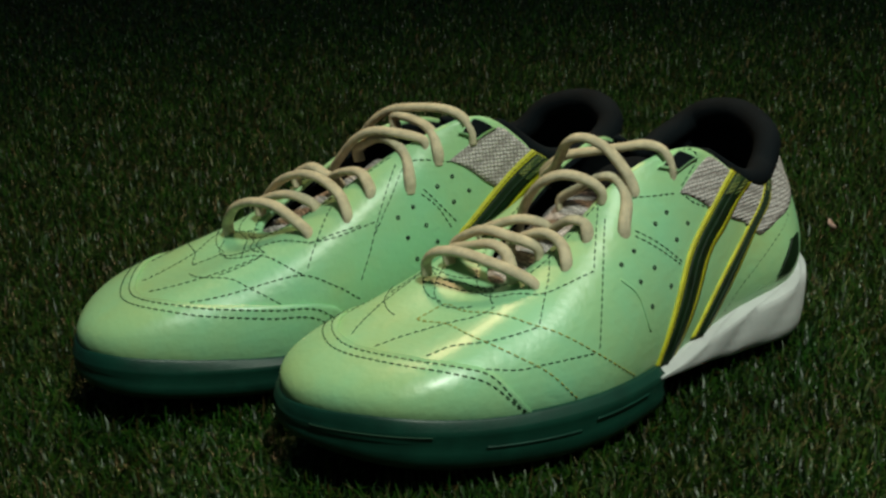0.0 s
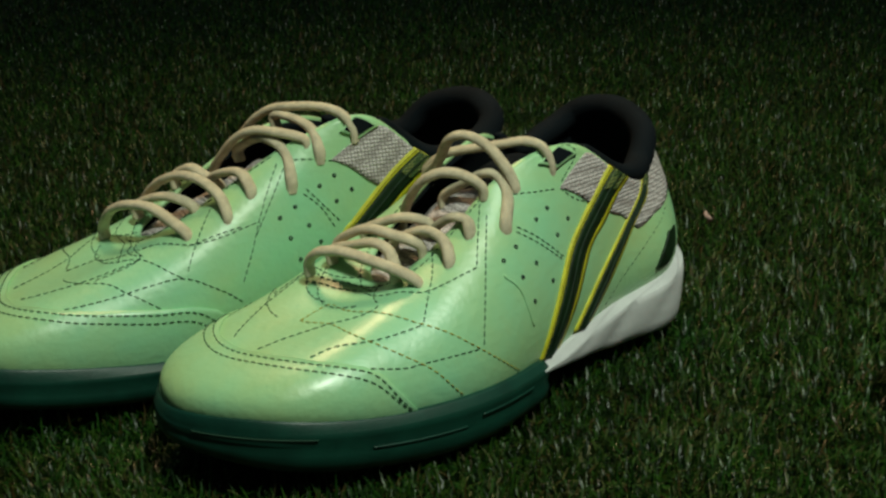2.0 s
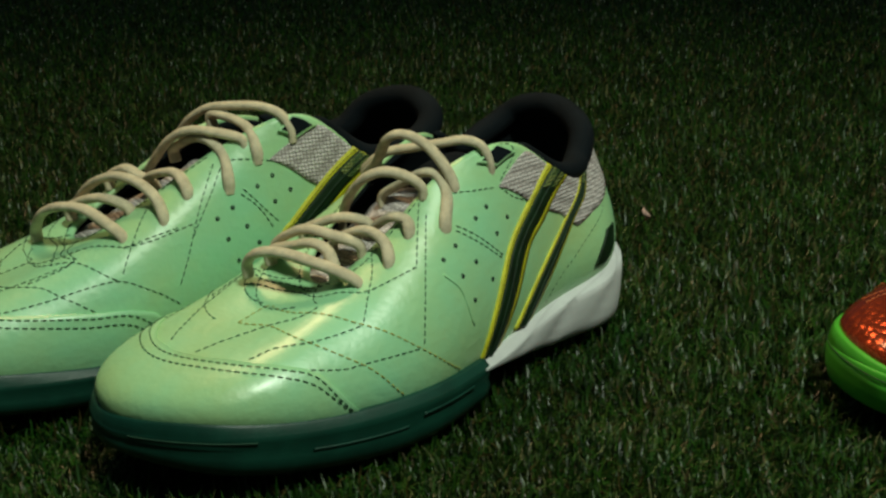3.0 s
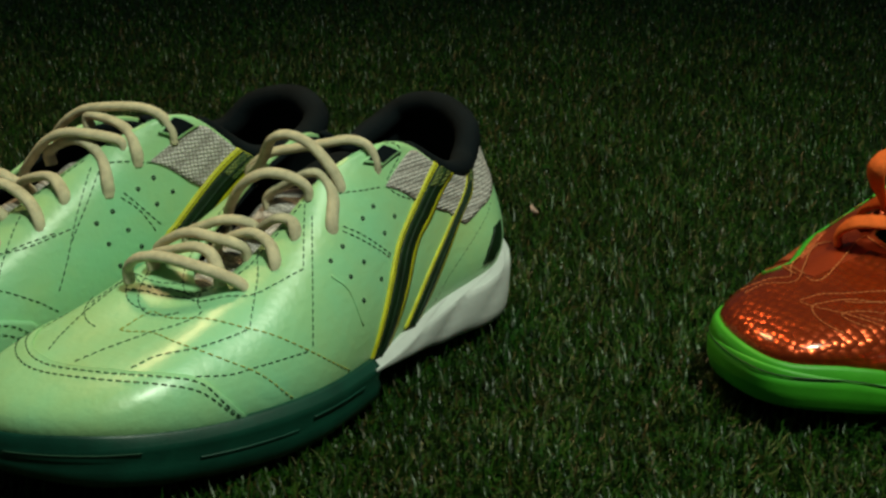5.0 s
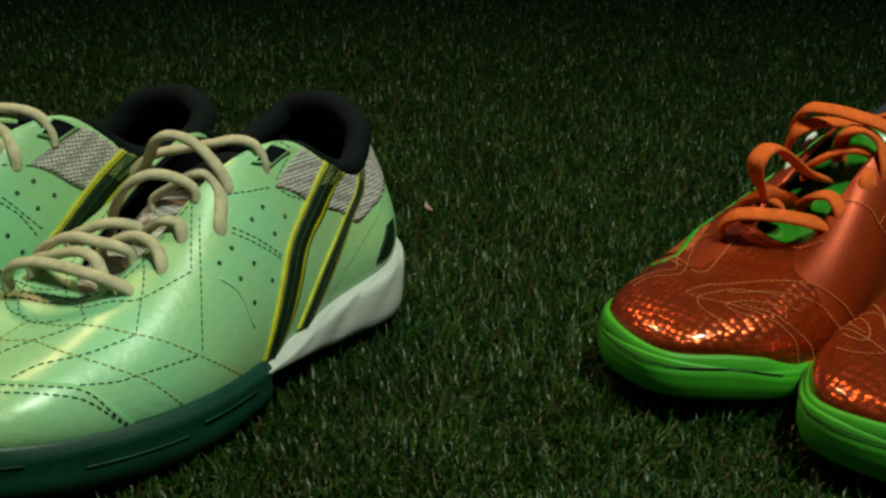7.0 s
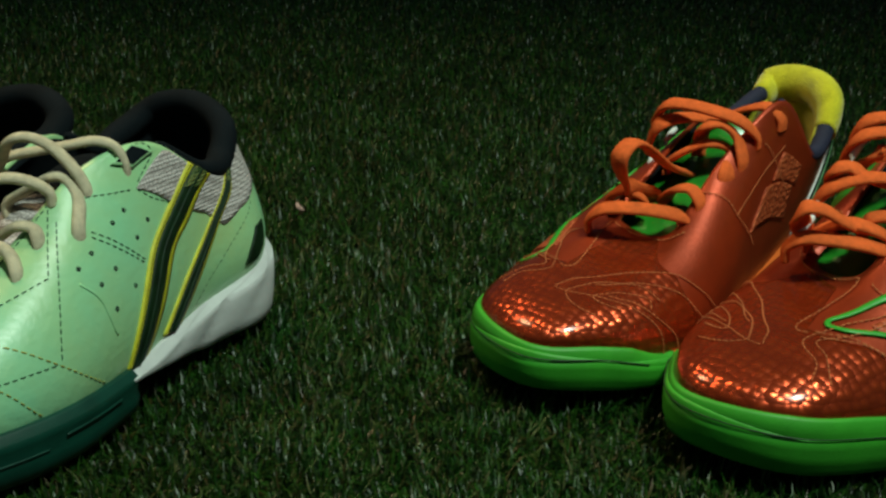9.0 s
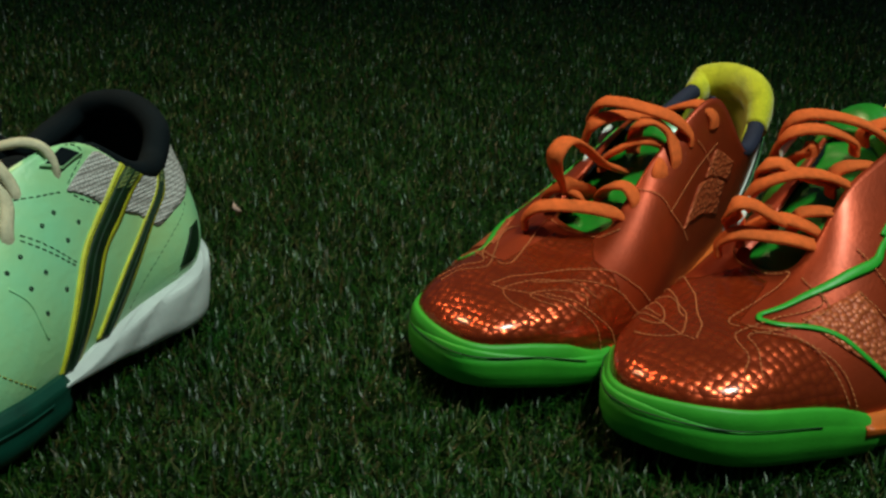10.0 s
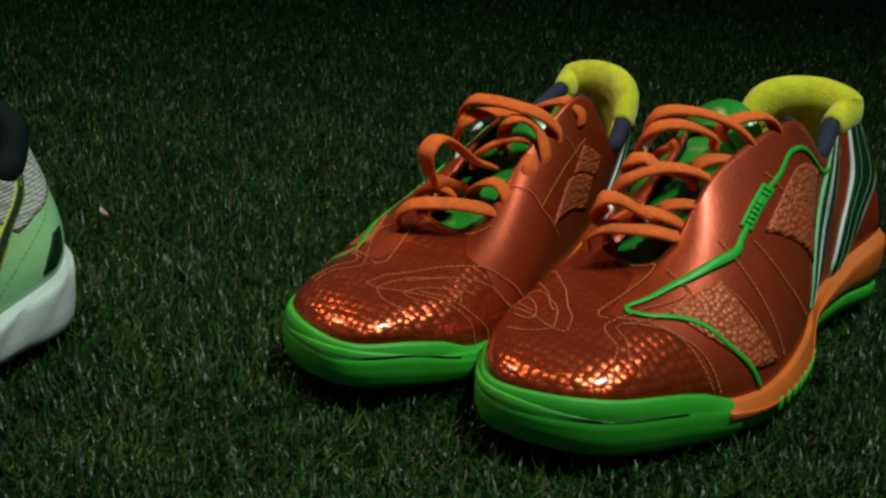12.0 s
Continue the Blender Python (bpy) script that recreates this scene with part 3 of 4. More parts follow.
def green_shoe(side, x, y, yaw, size, label, laces):
    form = Form(side, **GREEN_FORM)
    form.slouch(*(([11, 12, 13], (0.004, 0.009, 0.002)) if side > 0 else ([4, 5], (0.006, 0.003))))
    shoe = shoe_root("futsal_shoe", x, y, yaw, size, label, "green pair of shoes")
    shell("upper", form, MINT, shoe, 0, 1, 0.0, 1.0, np_=160, nv=30, closed=True, label="pearly mint green leather upper")
    shell("toe_cap", form, MINT, shoe, 0.355, 0.725, 0.0, TOE_CAP, lift=0.0009, thick=0.0012, np_=90, nv=14)
    shell("lining", form, LINING, shoe, 0, 1, 0.25, 0.985, lift=-0.0022, thick=0.002, np_=96, nv=14, closed=True, label="black fabric lining")
    insole(form, LINING, shoe)
    collar(form, LINING, shoe, 0.235, 0.0060, thin=0.3)
    shell("collar_mesh", form, GREY_MESH, shoe, -0.259, 0.259, lambda p: COLLAR_LOW(abs(p)), lambda p: COLLAR_TOP(abs(p)), lift=0.0006, thick=0.001, np_=110, nv=10, label="grey sandwich mesh panel")
    cup("toe_cup", form, RUBBER_DARK, shoe, 0.264, 0.742, lambda p: float(spring(form.base(np.array(p))[0])), GREEN_CUP, label="dark green rubber toe cup", relief=lambda p, s: -0.0009 * np.exp(-((s - 0.62) / 0.08) ** 2) * (1 + 0 * p))
    cup("midsole", form, WHITE_FOAM, shoe, -0.268, 0.268, lambda p: 0.001 + 0.0125 * min(1, max(0, (abs(p) - 0.185) / 0.083)), GREEN_MID, label="white foam midsole with slanting creases", wall=0.0052,
        relief=lambda p, s: -0.0012 * np.exp(-((((np.abs(p) * 22 + s * 0.8) % 1.0) - 0.5) / 0.16) ** 2) * np.clip((0.25 - np.abs(p)) / 0.05, 0, 1) * (s > 0.2))
    slab("outsole", form, RUBBER_DARK, shoe, 0.0, 0.0055, -0.007)
    tongue(form, GREY_MESH, shoe, 0.02, 0.62, 0.013, 0.0, "tongue", "grey mesh tongue", drop=0.001)
    tongue(form, LINING, shoe, 0.60, 0.94, 0.015, 0.0, "tongue_tip", drop=0.005)
    for line in DARK_SEAMS + INNER_SEAMS:
        stitching(form, line, STITCH, shoe)
    for line in GOLD_SEAMS:
        stitching(form, line, STITCH_GOLD if side > 0 else STITCH, shoe)
    for low in (0.025, 0.065):
        line = [(p, max(0.02, TOE_CAP(p) - low)) for p in np.linspace(0.357, 0.722, 14)]
        stitching(form, line, STITCH, shoe, lift=0.0012)
    sole_line(form, 0.415, 0.485, 0.80, 0.0046, STITCH, shoe, "sole_stitching", 0.0003)
    sole_line(form, 0.330, 0.385, 0.55, 0.0046, RUBBER_DARK, shoe, "sole_groove", 0.0004)
    sole_line(form, 0.280, 0.320, 0.70, 0.0046, RUBBER_DARK, shoe, "sole_groove", 0.0004)
    dots(form, OUTER_HOLES + INNER_HOLES, HOLE, shoe)
    for left, right in OUTER_STRIPES + INNER_STRIPES:
        band(form, left, right, shoe)
    ribbon("heel_inset", form, [(0.128, 0.40), (0.140, 0.27), (0.147, 0.14)], [(0.112, 0.38), (0.122, 0.22), (0.134, 0.12)], STRIPE, shoe, 0.0008, 0.001, label="dark green heel inset")
    stitching(form, [(0.118, 0.58), (0.150, 0.46), (0.178, 0.25), (0.196, 0.05)], STITCH, shoe, gap=0.5, radius=0.00015)
    for corners in ([(0.283, 0.93), (0.264, 0.885), (0.246, 0.95), (0.266, 0.995)], [(0.736, 0.92), (0.754, 0.885), (0.764, 0.97), (0.741, 0.995)]):
        eyelet(form, corners, shoe)
    strand("crease", on_skin(form, [(0.308, 0.53), (0.291, 0.42), (0.277, 0.24)], 30, -0.0002)[0], 0.0008, MINT, shoe, flat=0.6, form=form)
    lace_runs(form, laces, 0.0029, CORD, shoe, 0.66)
    return shoe


# ---- the orange pair ----
ORANGE_CUP = through_points([(0.25, 0.01), (0.335, 0.02), (0.359, 0.08), (0.40, 0.10), (0.44, 0.11), (0.474, 0.09), (0.52, 0.06), (0.565, 0.06), (0.59, 0.08), (0.623, 0.03), (0.70, 0.01)])
ORANGE_MID = through_points([(-0.38, 0.01), (-0.3, 0.05), (-0.2, 0.06), (0.0, 0.04), (0.072, 0.02), (0.139, 0.01), (0.17, 0.03), (0.20, 0.12), (0.233, 0.15), (0.259, 0.12), (0.283, 0.10), (0.315, 0.07), (0.345, 0.02)])
OUTER_THREADS = [
    [(0.331, 0.76), (0.32, 0.64), (0.305, 0.44), (0.29, 0.18)],
    [(0.301, 0.66), (0.279, 0.44), (0.251, 0.23)],
    [(0.338, 0.61), (0.318, 0.43), (0.3, 0.19)],
    [(0.281, 0.85), (0.258, 0.68), (0.215, 0.57)],
    [(0.451, 0.66), (0.414, 0.6), (0.378, 0.44), (0.36, 0.3), (0.348, 0.07)],
    [(0.444, 0.63), (0.406, 0.56), (0.38, 0.44), (0.364, 0.27), (0.354, 0.09)],
    [(0.5, 0.975), (0.44, 0.97), (0.427, 0.94), (0.451, 0.84), (0.468, 0.71), (0.466, 0.66), (0.455, 0.65)],
    [(0.56, 0.4), (0.521, 0.52), (0.542, 0.55), (0.585, 0.47), (0.596, 0.38)]]
OUTER_THREADS += [
    [(0.537, 0.37), (0.499, 0.5), (0.494, 0.56), (0.516, 0.64), (0.566, 0.58), (0.605, 0.43)],
    [(0.62, 0.8), (0.56, 0.93), (0.512, 0.975), (0.47, 0.97)]]
INNER_THREADS = [
    [(0.422, 0.34), (0.432, 0.51), (0.443, 0.61), (0.389, 0.61), (0.367, 0.62), (0.372, 0.71)],
    [(0.436, 0.37), (0.438, 0.48), (0.455, 0.61), (0.424, 0.69), (0.371, 0.66), (0.398, 0.87)],
    [(0.479, 0.54), (0.491, 0.64), (0.539, 0.71), (0.613, 0.58), (0.657, 0.37), (0.682, 0.2)],
    [(0.48, 0.53), (0.522, 0.53), (0.578, 0.39), (0.613, 0.23), (0.629, 0.0)],
    [(0.51, 0.62), (0.559, 0.61), (0.625, 0.45), (0.667, 0.18)],
    [(0.535, 0.53), (0.584, 0.41), (0.628, 0.21), (0.645, 0.02)],
    [(0.644, 0.93), (0.685, 0.71), (0.705, 0.56), (0.743, 0.33)]]
INNER_THREADS += [
    [(0.7, 0.59), (0.725, 0.64), (0.75, 0.71), (0.765, 0.8)],
    [(0.731, 0.81), (0.758, 0.69), (0.789, 0.61)]]
TRIM_LINE = [(0.130, 0.84), (0.170, 0.89), (0.212, 0.90), (0.249, 0.875), (0.259, 0.86), (0.269, 0.81), (0.283, 0.78), (0.297, 0.74), (0.31, 0.70), (0.32, 0.67), (0.348, 0.70), (0.395, 0.75), (0.439, 0.74), (0.444, 0.705), (0.429, 0.67), (0.388, 0.58), (0.361, 0.48), (0.341, 0.34), (0.326, 0.22), (0.316, 0.09)]
NAME_LEFT, NAME_RIGHT = [(0.284, 0.82), (0.296, 0.785), (0.309, 0.745)], [(0.276, 0.765), (0.289, 0.735), (0.301, 0.695)]
ORANGE_STRIPES = [
    ([(0.163, 1.0), (0.189, 0.81), (0.209, 0.58), (0.224, 0.39), (0.228, 0.2)], [(0.118, 1.0), (0.145, 0.68), (0.165, 0.51), (0.172, 0.33), (0.172, 0.06)]),
    ([(0.100, 1.0), (0.108, 0.71), (0.121, 0.55), (0.141, 0.4), (0.151, 0.2), (0.150, 0.03)], [(0.058, 1.0), (0.059, 0.67), (0.065, 0.52), (0.088, 0.41), (0.107, 0.26), (0.124, 0.02)])]
ORANGE_OUTER_LACES = [
    [(0.1712, 0.0154, 0.0596), (0.1879, 0.0083, 0.0662), (0.1984, -0.0016, 0.0681), (0.2049, -0.0111, 0.0676), (0.2062, -0.018, 0.062)],
    [(0.1767, 0.008, 0.0675), (0.1832, 0.0046, 0.0716), (0.1893, -0.0028, 0.0733), (0.192, -0.0117, 0.069), (0.1909, -0.018, 0.0633)],
    [(0.1591, 0.0156, 0.0659), (0.1649, 0.0124, 0.0726), (0.1717, 0.0078, 0.0759), (0.1788, 0.0, 0.0742)],
    [(0.148, 0.0121, 0.0743), (0.155, 0.0092, 0.0825), (0.1648, 0.0045, 0.088), (0.1741, -0.0011, 0.0902), (0.1816, -0.0073, 0.0893), (0.187, -0.0144, 0.0848), (0.1866, -0.02, 0.0777)]]
ORANGE_OUTER_LACES += [
    [(0.1338, 0.0123, 0.0834), (0.141, 0.0096, 0.0904), (0.1518, 0.0045, 0.0917), (0.1564, 0.0, 0.0883)],
    [(0.1845, 0.0, 0.0706), (0.1937, -0.0029, 0.0749), (0.2004, -0.0073, 0.0792), (0.206, -0.0119, 0.0803), (0.2048, -0.0155, 0.0747), (0.1926, -0.02, 0.0652)],
    [(0.161, 0.0, 0.0846), (0.1749, -0.006, 0.0892), (0.18, -0.0116, 0.0929), (0.1834, -0.0163, 0.0912), (0.1778, -0.02, 0.0847)],
    [(0.126, 0.0123, 0.0912), (0.1325, 0.0088, 0.1003), (0.1416, 0.0032, 0.1067), (0.1514, -0.0042, 0.1102), (0.1602, -0.0128, 0.1108), (0.1637, -0.0187, 0.1077), (0.1606, -0.024, 0.1004)]]
ORANGE_OUTER_LACES += [
    [(0.1126, 0.0124, 0.1014), (0.1196, 0.0104, 0.1071), (0.13, 0.0062, 0.1076), (0.1374, 0.0, 0.1032)],
    [(0.1464, 0.0, 0.1004), (0.1582, -0.0049, 0.1055), (0.1659, -0.0113, 0.1057), (0.169, -0.0173, 0.1019), (0.1647, -0.024, 0.0929)],
    [(0.1642, -0.008, 0.0988), (0.165, -0.0109, 0.0953), (0.1628, -0.018, 0.0888)]]
ORANGE_INNER_LACES = [
    [(0.1817, -0.0171, 0.0597), (0.1947, -0.0116, 0.0646), (0.2035, -0.0016, 0.0661), (0.2086, 0.0102, 0.0645), (0.2071, 0.018, 0.0576)],
    [(0.1728, -0.0202, 0.0657), (0.1724, -0.0146, 0.0709), (0.1729, -0.0074, 0.0696), (0.1674, 0.0, 0.0627)],
    [(0.167, 0.0073, 0.062), (0.1925, 0.0064, 0.0715), (0.2039, 0.0056, 0.0809), (0.2078, 0.0048, 0.0897), (0.1996, 0.0039, 0.0945), (0.1871, 0.0031, 0.0904), (0.1656, 0.0014, 0.0776), (0.1423, 0.0, 0.0685)],
    [(0.154, -0.0232, 0.0768), (0.1405, -0.0198, 0.0805), (0.1416, -0.0153, 0.0856), (0.1475, -0.0087, 0.087), (0.1501, 0.0004, 0.0823), (0.1485, 0.01, 0.0745)]]
ORANGE_INNER_LACES += [
    [(0.1438, -0.0257, 0.0821), (0.1415, -0.0208, 0.0908), (0.1449, -0.0143, 0.0967), (0.1497, -0.0075, 0.0957), (0.1364, -0.0, 0.0834)],
    [(0.1314, -0.026, 0.0912), (0.139, -0.0204, 0.0987), (0.1451, -0.0108, 0.1024), (0.1482, 0.0031, 0.1041), (0.1487, 0.0136, 0.1026), (0.1405, 0.022, 0.0936)],
    [(0.1127, -0.0298, 0.0971), (0.1149, -0.0234, 0.1023), (0.114, -0.014, 0.0998), (0.1059, 0.0, 0.0922)],
    [(0.1124, 0.0, 0.0894), (0.1316, 0.0042, 0.0949), (0.145, 0.0102, 0.0957), (0.1518, 0.0159, 0.0923), (0.1462, 0.022, 0.0816)],
    [(0.1821, 0.004, 0.0639), (0.1882, 0.0086, 0.0687), (0.1911, 0.013, 0.0685), (0.1888, 0.018, 0.0628)]]


def orange_shoe(side, x, y, yaw, size, label, laces, cords, tip):
    form = Form(side, **ORANGE_FORM)
    form.slouch(*(([12], (0.006,)) if side > 0 else ([4, 5, 6, 0, 1, 15], (0.014, 0.010, 0.006, 0.003, 0.003, 0.003))))
    shoe = shoe_root("futsal_shoe", x, y, yaw, size, label, "orange pair of shoes")
    shell("upper", form, ORANGE, shoe, 0, 1, 0.0, 1.0, np_=160, nv=30, closed=True, label="metallic burnt orange upper")
    shell("vamp", form, SCALES, shoe, 0.352, 0.66, 0.0, through_points([(0.352, 0.06), (0.37, 0.36), (0.395, 0.52), (0.43, 0.62), (0.46, 0.68), (0.462, 0.93), (0.5, 0.965), (0.54, 0.96), (0.58, 0.72), (0.62, 0.55), (0.66, 0.2)]), lift=0.0006, thick=0.001, np_=100, nv=24, label="orange vamp with a glossy scale print")
    shell("lining", form, LINING, shoe, 0, 1, 0.25, 0.985, lift=-0.0022, thick=0.002, np_=96, nv=14, closed=True)
    insole(form, LINING, shoe)
    collar(form, NAVY_CLOTH, shoe, 0.25, 0.0046, thin=0.25, drop=0.001)
    collar(form, YELLOW_CLOTH, shoe, 0.122, 0.0080, name="heel_padding", tall=1.3, thin=0.7, drop=0.003)
    shell("heel_lining", form, YELLOW_CLOTH, shoe, -0.14, 0.14, 0.45, 1.0, lift=-0.0045, thick=0.004, np_=30, nv=10, label="yellow fleece heel lining")
    cup("toe_cup", form, RUBBER_LIME, shoe, 0.335, 0.638, lambda p: 0.6 * float(spring(form.base(np.array(p))[0])), ORANGE_CUP, label="lime green rubber toe cup", wall=0.0055, lip=0.0022, under=0.0040)
    cup("midsole", form, ORANGE_FOAM, shoe, -0.368, 0.345, lambda p: 0.0095 + 0.003 * math.cos(p * 9), ORANGE_MID, label="orange foam midsole", wall=0.0062, lip=0.0022)
    slab("outsole", form, RUBBER_LIME, shoe, 0.0, 0.0105, 0.0055)
    for k in range(8):
        p = 0.232 + 0.010 * k
        b = form.base(np.array(p)) + form.out(np.array(p)) * 0.0056
        strand("tread_rib", np.array([[b[0], b[1], 0.002], [b[0] - 0.0012, b[1], 0.010]]), 0.0012, RUBBER_LIME, shoe, sides=6, up=form.out(np.array(p)), form=form)
    tongue(form, GREEN_TONGUE, shoe, 0.02, 0.90, 0.019, 0.0, "tongue", "shiny green tongue", drop=0.005, back=tip)
    tongue(form, GREEN_TONGUE, shoe, 0.88, 1.06, 0.010, 0.004, "tongue_tip", drop=0.002, back=tip)
    for line in OUTER_THREADS + INNER_THREADS:
        stitching(form, line, STITCH_ORANGE, shoe, step=0.0024, radius=0.00030, lift=0.0008, gap=0.25)
    sole_line(form, 0.375, 0.500, 0.86, 0.0056, DARK_PRINT, shoe, "sole_stitching", 0.00025)
    sole_line(form, 0.500, 0.605, 0.86, 0.0056, DARK_PRINT, shoe, "sole_stitching", 0.00025)
    trim = TRIM_LINE if side > 0 else [(min(p, 0.40), max(0.04, v - 0.16) if p > 0.26 else v) for p, v in TRIM_LINE]
    line, nor = on_skin(form, trim, 160, 0.0007)
    wide = 0.0013 + 0.0011 * np.exp(-((np.arange(160) / 159 - 0.50) / 0.07) ** 2)
    strand("trim_line", line, wide, GREEN_TRIM, shoe, "bright green trim line", 0.35, nor, 6, form)
    word = ribbon("name_panel", form, NAME_LEFT, NAME_RIGHT, GREEN_TRIM, shoe, 0.0010, 0.001, 20)
    a, b = np.array(between(NAME_LEFT, NAME_RIGHT, 0.22)), np.array(between(NAME_LEFT, NAME_RIGHT, 0.80))
    for k in (0, 1, 3, 4, 5, 6, 7):
        q = [np.array([np.interp(0.8 + 0.9 * k, range(9), c[:, 0]), np.interp(0.8 + 0.9 * k, range(9), c[:, 1])]) for c in (a, b)]
        strand("print_bar", on_skin(form, [q[0], (q[0] + q[1]) / 2, q[1]], 6, 0.0013)[0], 0.00042, DARK_PRINT, word, sides=5, flat=0.5, form=form)
    for n, (l, r) in enumerate(ORANGE_STRIPES):
        for flip in ((False,) if n == 0 else (False, True)):
            ll, rr = ([(1 - p, v) for p, v in l], [(1 - p, v) for p, v in r]) if flip else (l, r)
            stripe = ribbon("side_stripe", form, ll, rr, PALE_GREEN if n == 0 else WHITE_CORD, shoe, 0.0008, 0.001, label="dark side stripe with pale edges")
            ribbon("stripe_filling", form, between(ll, rr, 0.12), between(ll, rr, 0.86), STRIPE, stripe, 0.0013, 0.0008, bulge=0.0004)
            for share in ((0.30, 0.38, 0.46) if n == 0 else (0.3, 0.62)):
                stitching(form, between(ll, rr, share), WHITE_CORD if n == 0 else PALE_GREEN, stripe, step=0.0017, radius=0.0003, lift=0.0018)
    shell("heel_panel", form, STRIPE, shoe, -0.075, 0.075, 0.05, 0.99, lift=0.0005, thick=0.001, np_=40, nv=12, label="dark green heel panel")
    for corners in ([(0.252, 0.80), (0.204, 0.88), (0.229, 0.42), (0.290, 0.66)], [(0.338, 0.62), (0.395, 0.64), (0.321, 0.20), (0.297, 0.18)], [(0.766, 0.77), (0.796, 0.84), (0.798, 0.71), (0.758, 0.61)], [(0.748, 0.58), (0.792, 0.68), (0.796, 0.46), (0.730, 0.41)]):
        patch("embossed_panel", form, corners, EMBOSS, shoe, 0.0007)
    lace_runs(form, laces, 0.0047, ORANGE_CORD, shoe, 0.38)
    for a, b in cords:
        a, b = np.array(a), np.array(b)
        strand("lace_loop", np.array([a - [0, 0, 0.003], a, (a + b) / 2 + [0, 0, 0.0008], b, b - [0, 0, 0.003]]), 0.0015, WHITE_CORD, shoe, form=form)
    return shoe


OUTER_CORDS = [((0.163, -0.017, 0.101), (0.171, -0.017, 0.095)), ((0.173, -0.017, 0.0895), (0.180, -0.017, 0.086)), ((0.182, -0.017, 0.0816), (0.191, -0.017, 0.077)), ((0.193, -0.017, 0.072), (0.200, -0.017, 0.066))]
INNER_CORDS = [((0.130, 0.017, 0.0865), (0.139, 0.017, 0.082)), ((0.150, 0.017, 0.077), (0.154, 0.017, 0.0735)), ((0.157, 0.017, 0.071), (0.165, 0.017, 0.067)), ((0.173, 0.017, 0.063), (0.189, 0.017, 0.063))]
green_shoe(1, -0.01694, 0.0283, 58.72, 0.9992, "mint green leather futsal shoe, outer side showing two stripes", GREEN_OUTER_LACES)
green_shoe(-1, -0.0924, 0.02911, 47.02, 1.025, "mint green leather futsal shoe, inner side against its pair", GREEN_INNER_LACES)
orange_shoe(1, 0.4009, -0.008321, 32.04, 1.019, "metallic orange futsal shoe with lime sole and green trim line", ORANGE_OUTER_LACES, OUTER_CORDS, (0.118, -0.010, 0.106))
orange_shoe(-1, 0.2968, 0.08604, 46.45, 0.9873, "metallic orange futsal shoe with lime sole, inner side showing", ORANGE_INNER_LACES, INNER_CORDS, (0.118, -0.004, 0.090))


def petal(x, y):
    verts, n = [], 9
    for i in range(n):
        s = i / (n - 1)
        w = 0.0016 * math.sin(math.pi * min(1, s * 0.9 + 0.1)) + 0.0003
        for a in (-1, 0, 1):
            verts.append((a * w + 0.0015 * math.sin(5 * s), 0.0006 * abs(a) + 0.001 * math.cos(6 * s), -0.002 + 0.008 * s))
    f = grid_faces(n, 3)
    back = [(v[0], v[1] + 0.0004, v[2]) for v in verts]
    faces = f + [tuple(k + len(verts) for k in g) for g in f]
    ob = mesh_of("dry_petal", verts + back, faces, surface("dry_petal", (0.55, 0.36, 0.30), 0.8, scale=400, vary=0.5), None)
    ob.location = (x, y, 0)
    return tagged(ob, "small pale pink dried petal caught upright in the turf", "petal")


petal(0.0065, 0.127)

# ---- the turf ----
def turf_material():
    m, t, b = nodes_of("turf_fibre")
    geo = add(t, "ShaderNodeNewGeometry")
    ramp = add(t, "ShaderNodeValToRGB")
    ramp.color_ramp.interpolation = "CONSTANT"
    e = ramp.color_ramp.elements
    e[0].position, e[0].color = 0.0, (0.005, 0.021, 0.003, 1)
    e[1].position, e[1].color = 0.30, (0.010, 0.049, 0.003, 1)
    for at, c in ((0.55, (0.018, 0.068, 0.005)), (0.74, (0.029, 0.066, 0.007)), (0.90, (0.050, 0.040, 0.012)), (0.975, (0.09, 0.11, 0.04))):
        n = e.new(at)
        n.color = (*c, 1)
    co = add(t, "ShaderNodeTexCoord")
    cloud = add(t, "ShaderNodeTexNoise", Scale=14.0, Detail=4.0)
    t.links.new(co.outputs["Object"], cloud.inputs["Vector"])
    tone = add(t, "ShaderNodeMix")
    tone.data_type, tone.blend_type = "RGBA", "MULTIPLY"
    tone.inputs["Factor"].default_value = 0.7
    worn = add(t, "ShaderNodeValToRGB")
    worn.color_ramp.elements[0].position, worn.color_ramp.elements[1].position = 0.38, 0.62
    worn.color_ramp.elements[0].color, worn.color_ramp.elements[1].color = (0.85, 0.62, 0.55, 1), (1, 1, 1, 1)
    t.links.new(cloud.outputs["Fac"], worn.inputs["Fac"])
    t.links.new(geo.outputs["Random Per Island"], ramp.inputs["Fac"])
    t.links.new(ramp.outputs["Color"], tone.inputs["A"])
    t.links.new(worn.outputs["Color"], tone.inputs["B"])
    t.links.new(tone.outputs["Result"], b.inputs["Base Color"])
    b.inputs["Roughness"].default_value = 0.40
    b.inputs["Specular IOR Level"].default_value = 0.30
    return m


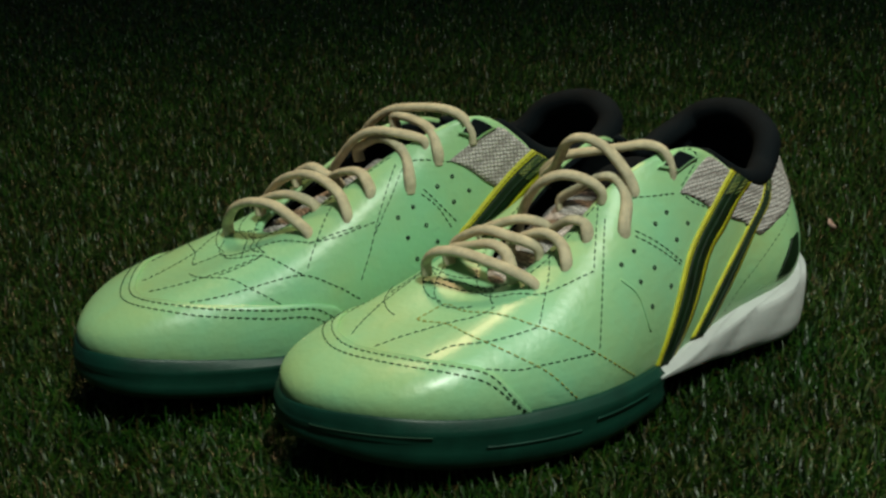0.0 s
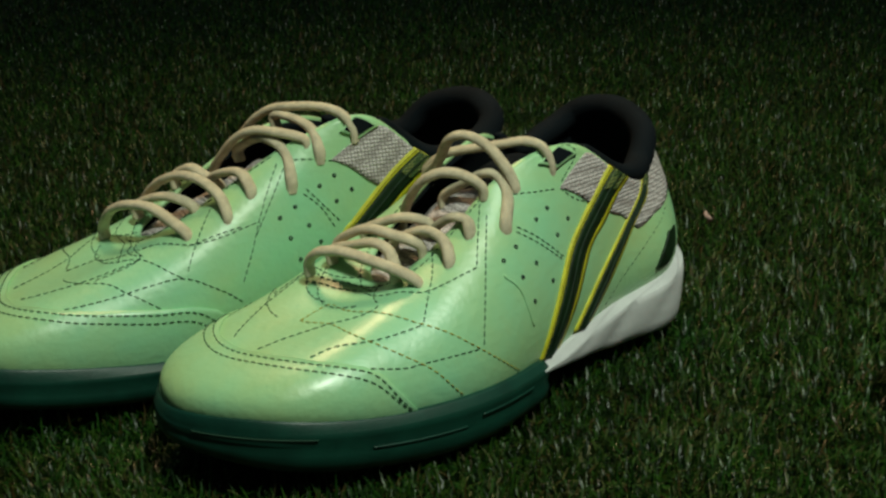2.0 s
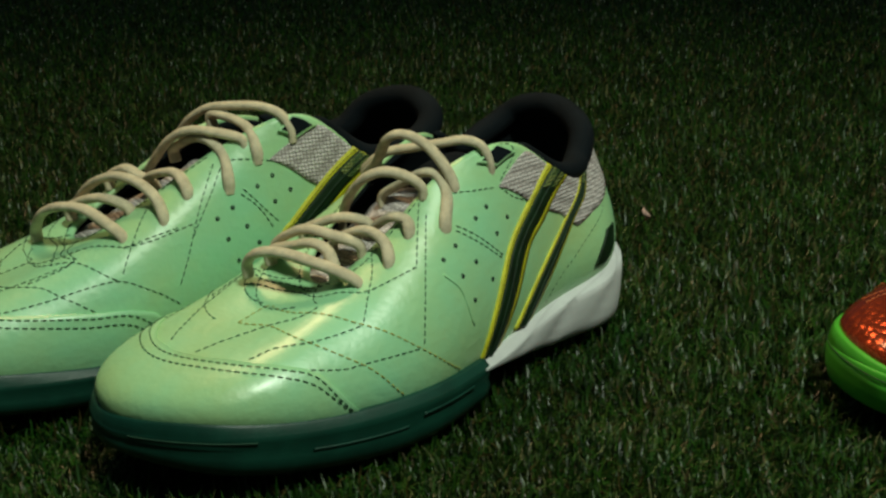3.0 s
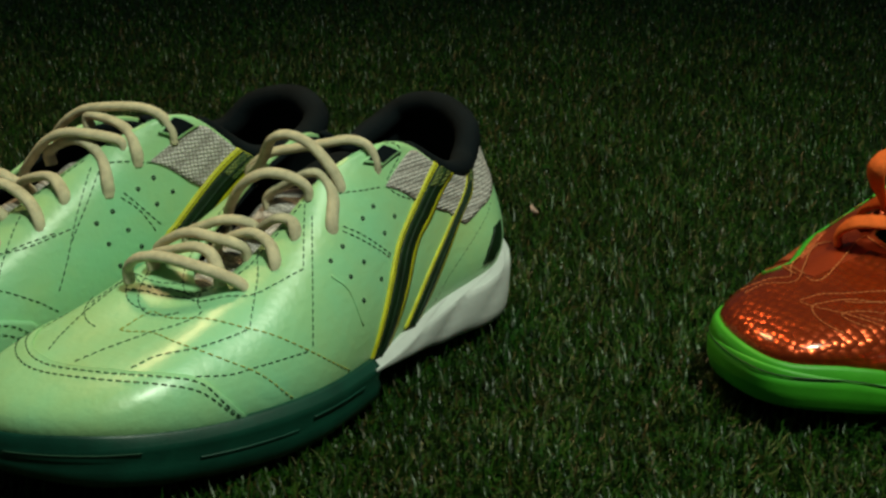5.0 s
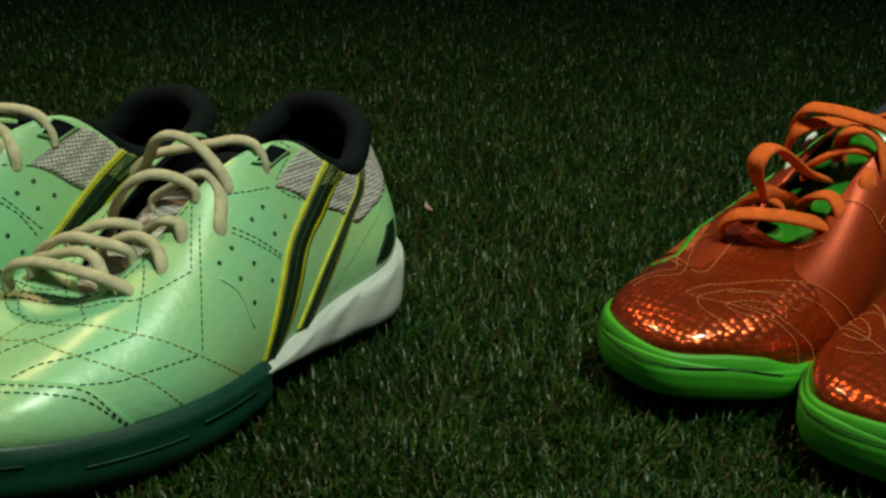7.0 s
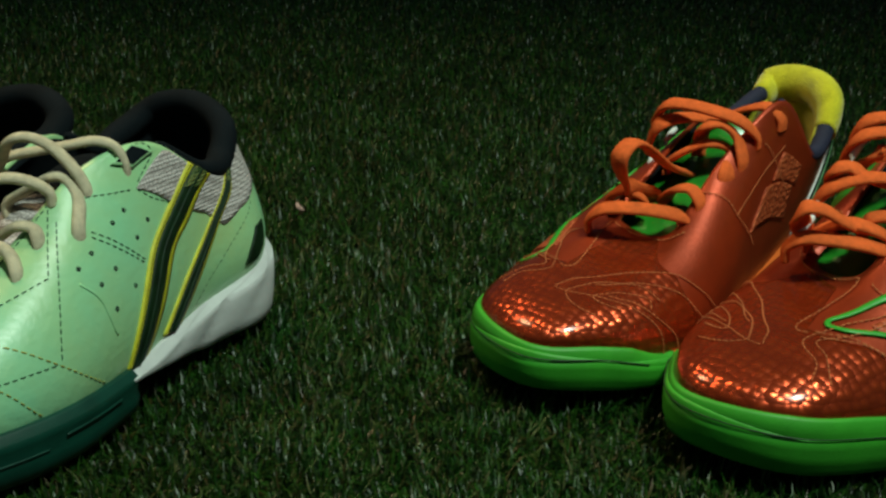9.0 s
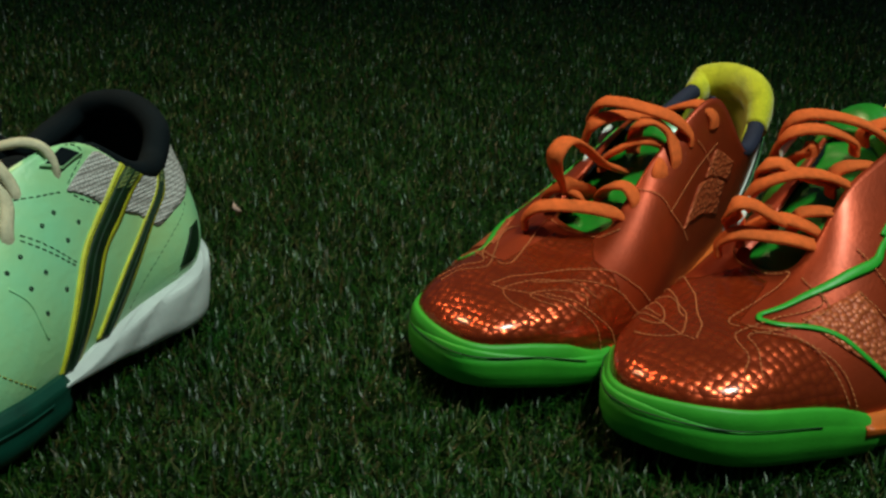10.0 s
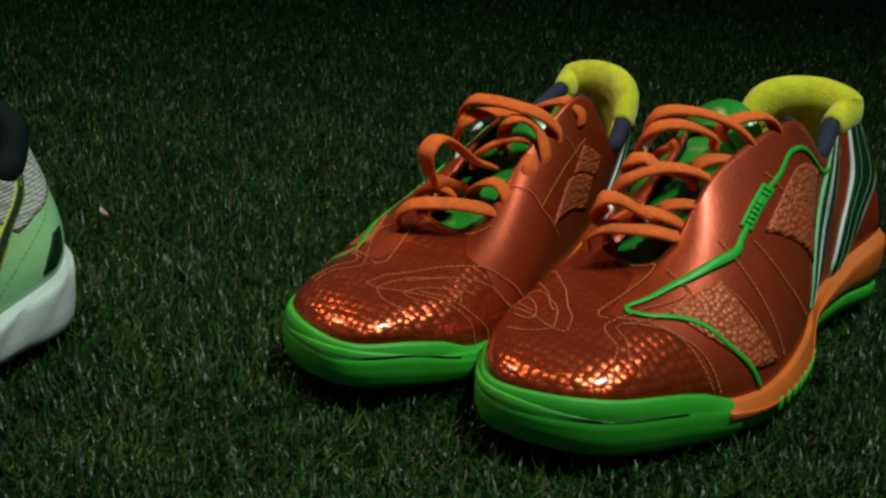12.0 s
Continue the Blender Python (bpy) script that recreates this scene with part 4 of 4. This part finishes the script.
def blades(name, spots, length, width, seed, material):
    """Short crinkled plastic fibres, each a strip of three bent pieces that narrows to its tip."""
    rng = np.random.default_rng(seed)
    n = len(spots)
    far = 1 + 0.9 * np.clip(np.hypot(spots[:, 0] - 0.02, spots[:, 1] + 0.5) - 0.6, 0, 1.5)
    patch_ = 0.5 + 0.5 * np.sin(spots[:, 0] * 61 + 2.1 * np.sin(spots[:, 1] * 47)) * np.sin(spots[:, 1] * 53 + 1.7 * np.sin(spots[:, 0] * 39))
    turn = rng.uniform(0, 2 * math.pi, n)
    step = (length * (0.75 + 0.35 * patch_) * rng.uniform(0.6, 1.2, n)) / 3
    wide = width * far * rng.uniform(0.6, 1.3, n)
    lean = rng.gamma(2.2, 0.26, n)
    mid = np.c_[spots, np.full(n, -0.0105)]
    verts = np.zeros((n, 7, 3))
    for k in range(4):
        across = np.c_[-np.sin(turn), np.cos(turn), np.zeros(n)]
        if k < 3:
            half = (wide * (0.5 - 0.08 * k))[:, None]
            verts[:, 2 * k], verts[:, 2 * k + 1] = mid - across * half, mid + across * half
        else:
            verts[:, 6] = mid
        lean = np.clip(lean + rng.normal(0.36, 0.50, n), 0, 2.3)
        mid = mid + np.c_[np.cos(turn) * np.sin(lean), np.sin(turn) * np.sin(lean), np.cos(lean)] * step[:, None]
        turn = turn + rng.normal(0, 0.8, n)
    first = (np.arange(n) * 7)[:, None]
    loops = first + np.array([0, 1, 3, 2, 2, 3, 5, 4, 4, 5, 6])
    me = bpy.data.meshes.new(name)
    me.vertices.add(7 * n)
    me.vertices.foreach_set("co", verts.astype(np.float32).ravel())
    me.loops.add(11 * n)
    me.loops.foreach_set("vertex_index", loops.ravel().astype(np.int32))
    me.polygons.add(3 * n)
    me.polygons.foreach_set("loop_start", ((np.arange(n) * 11)[:, None] + np.array([0, 4, 8])).ravel().astype(np.int32))
    me.update(calc_edges=True)
    me.validate()
    me.materials.append(material)
    return new(name, me)


def turf_spots(count, seed):
    """A fan of fibres, thinner with distance."""
    rng = np.random.default_rng(seed)
    u = rng.uniform(0, 1, count)
    r = 0.26 + 2.3 * (0.28 * u + 0.72 * u ** 2.3)
    a = np.radians(rng.uniform(-44, 50, count))
    return np.c_[0.025 - r * np.sin(a), -0.50 + r * np.cos(a)]


TURF = turf_material()
EARTH = surface("turf_backing", (0.010, 0.020, 0.006), 0.9, scale=300, vary=0.5, spec=0.1)
me = bpy.data.meshes.new("ground")
me.from_pydata([(-3, -3, -0.0105), (3, -3, -0.0105), (3, 3, -0.0105), (-3, 3, -0.0105)], [], [(0, 1, 2, 3)])
me.materials.append(EARTH)
tagged(new("ground", me), "dark backing of the artificial turf", "ground", kind="structure")
tagged(blades("grass", turf_spots(360000, 3), 0.0150, 0.0009, 4, TURF), "dense dark green artificial turf with brown fibres", "turf", kind="stuff")
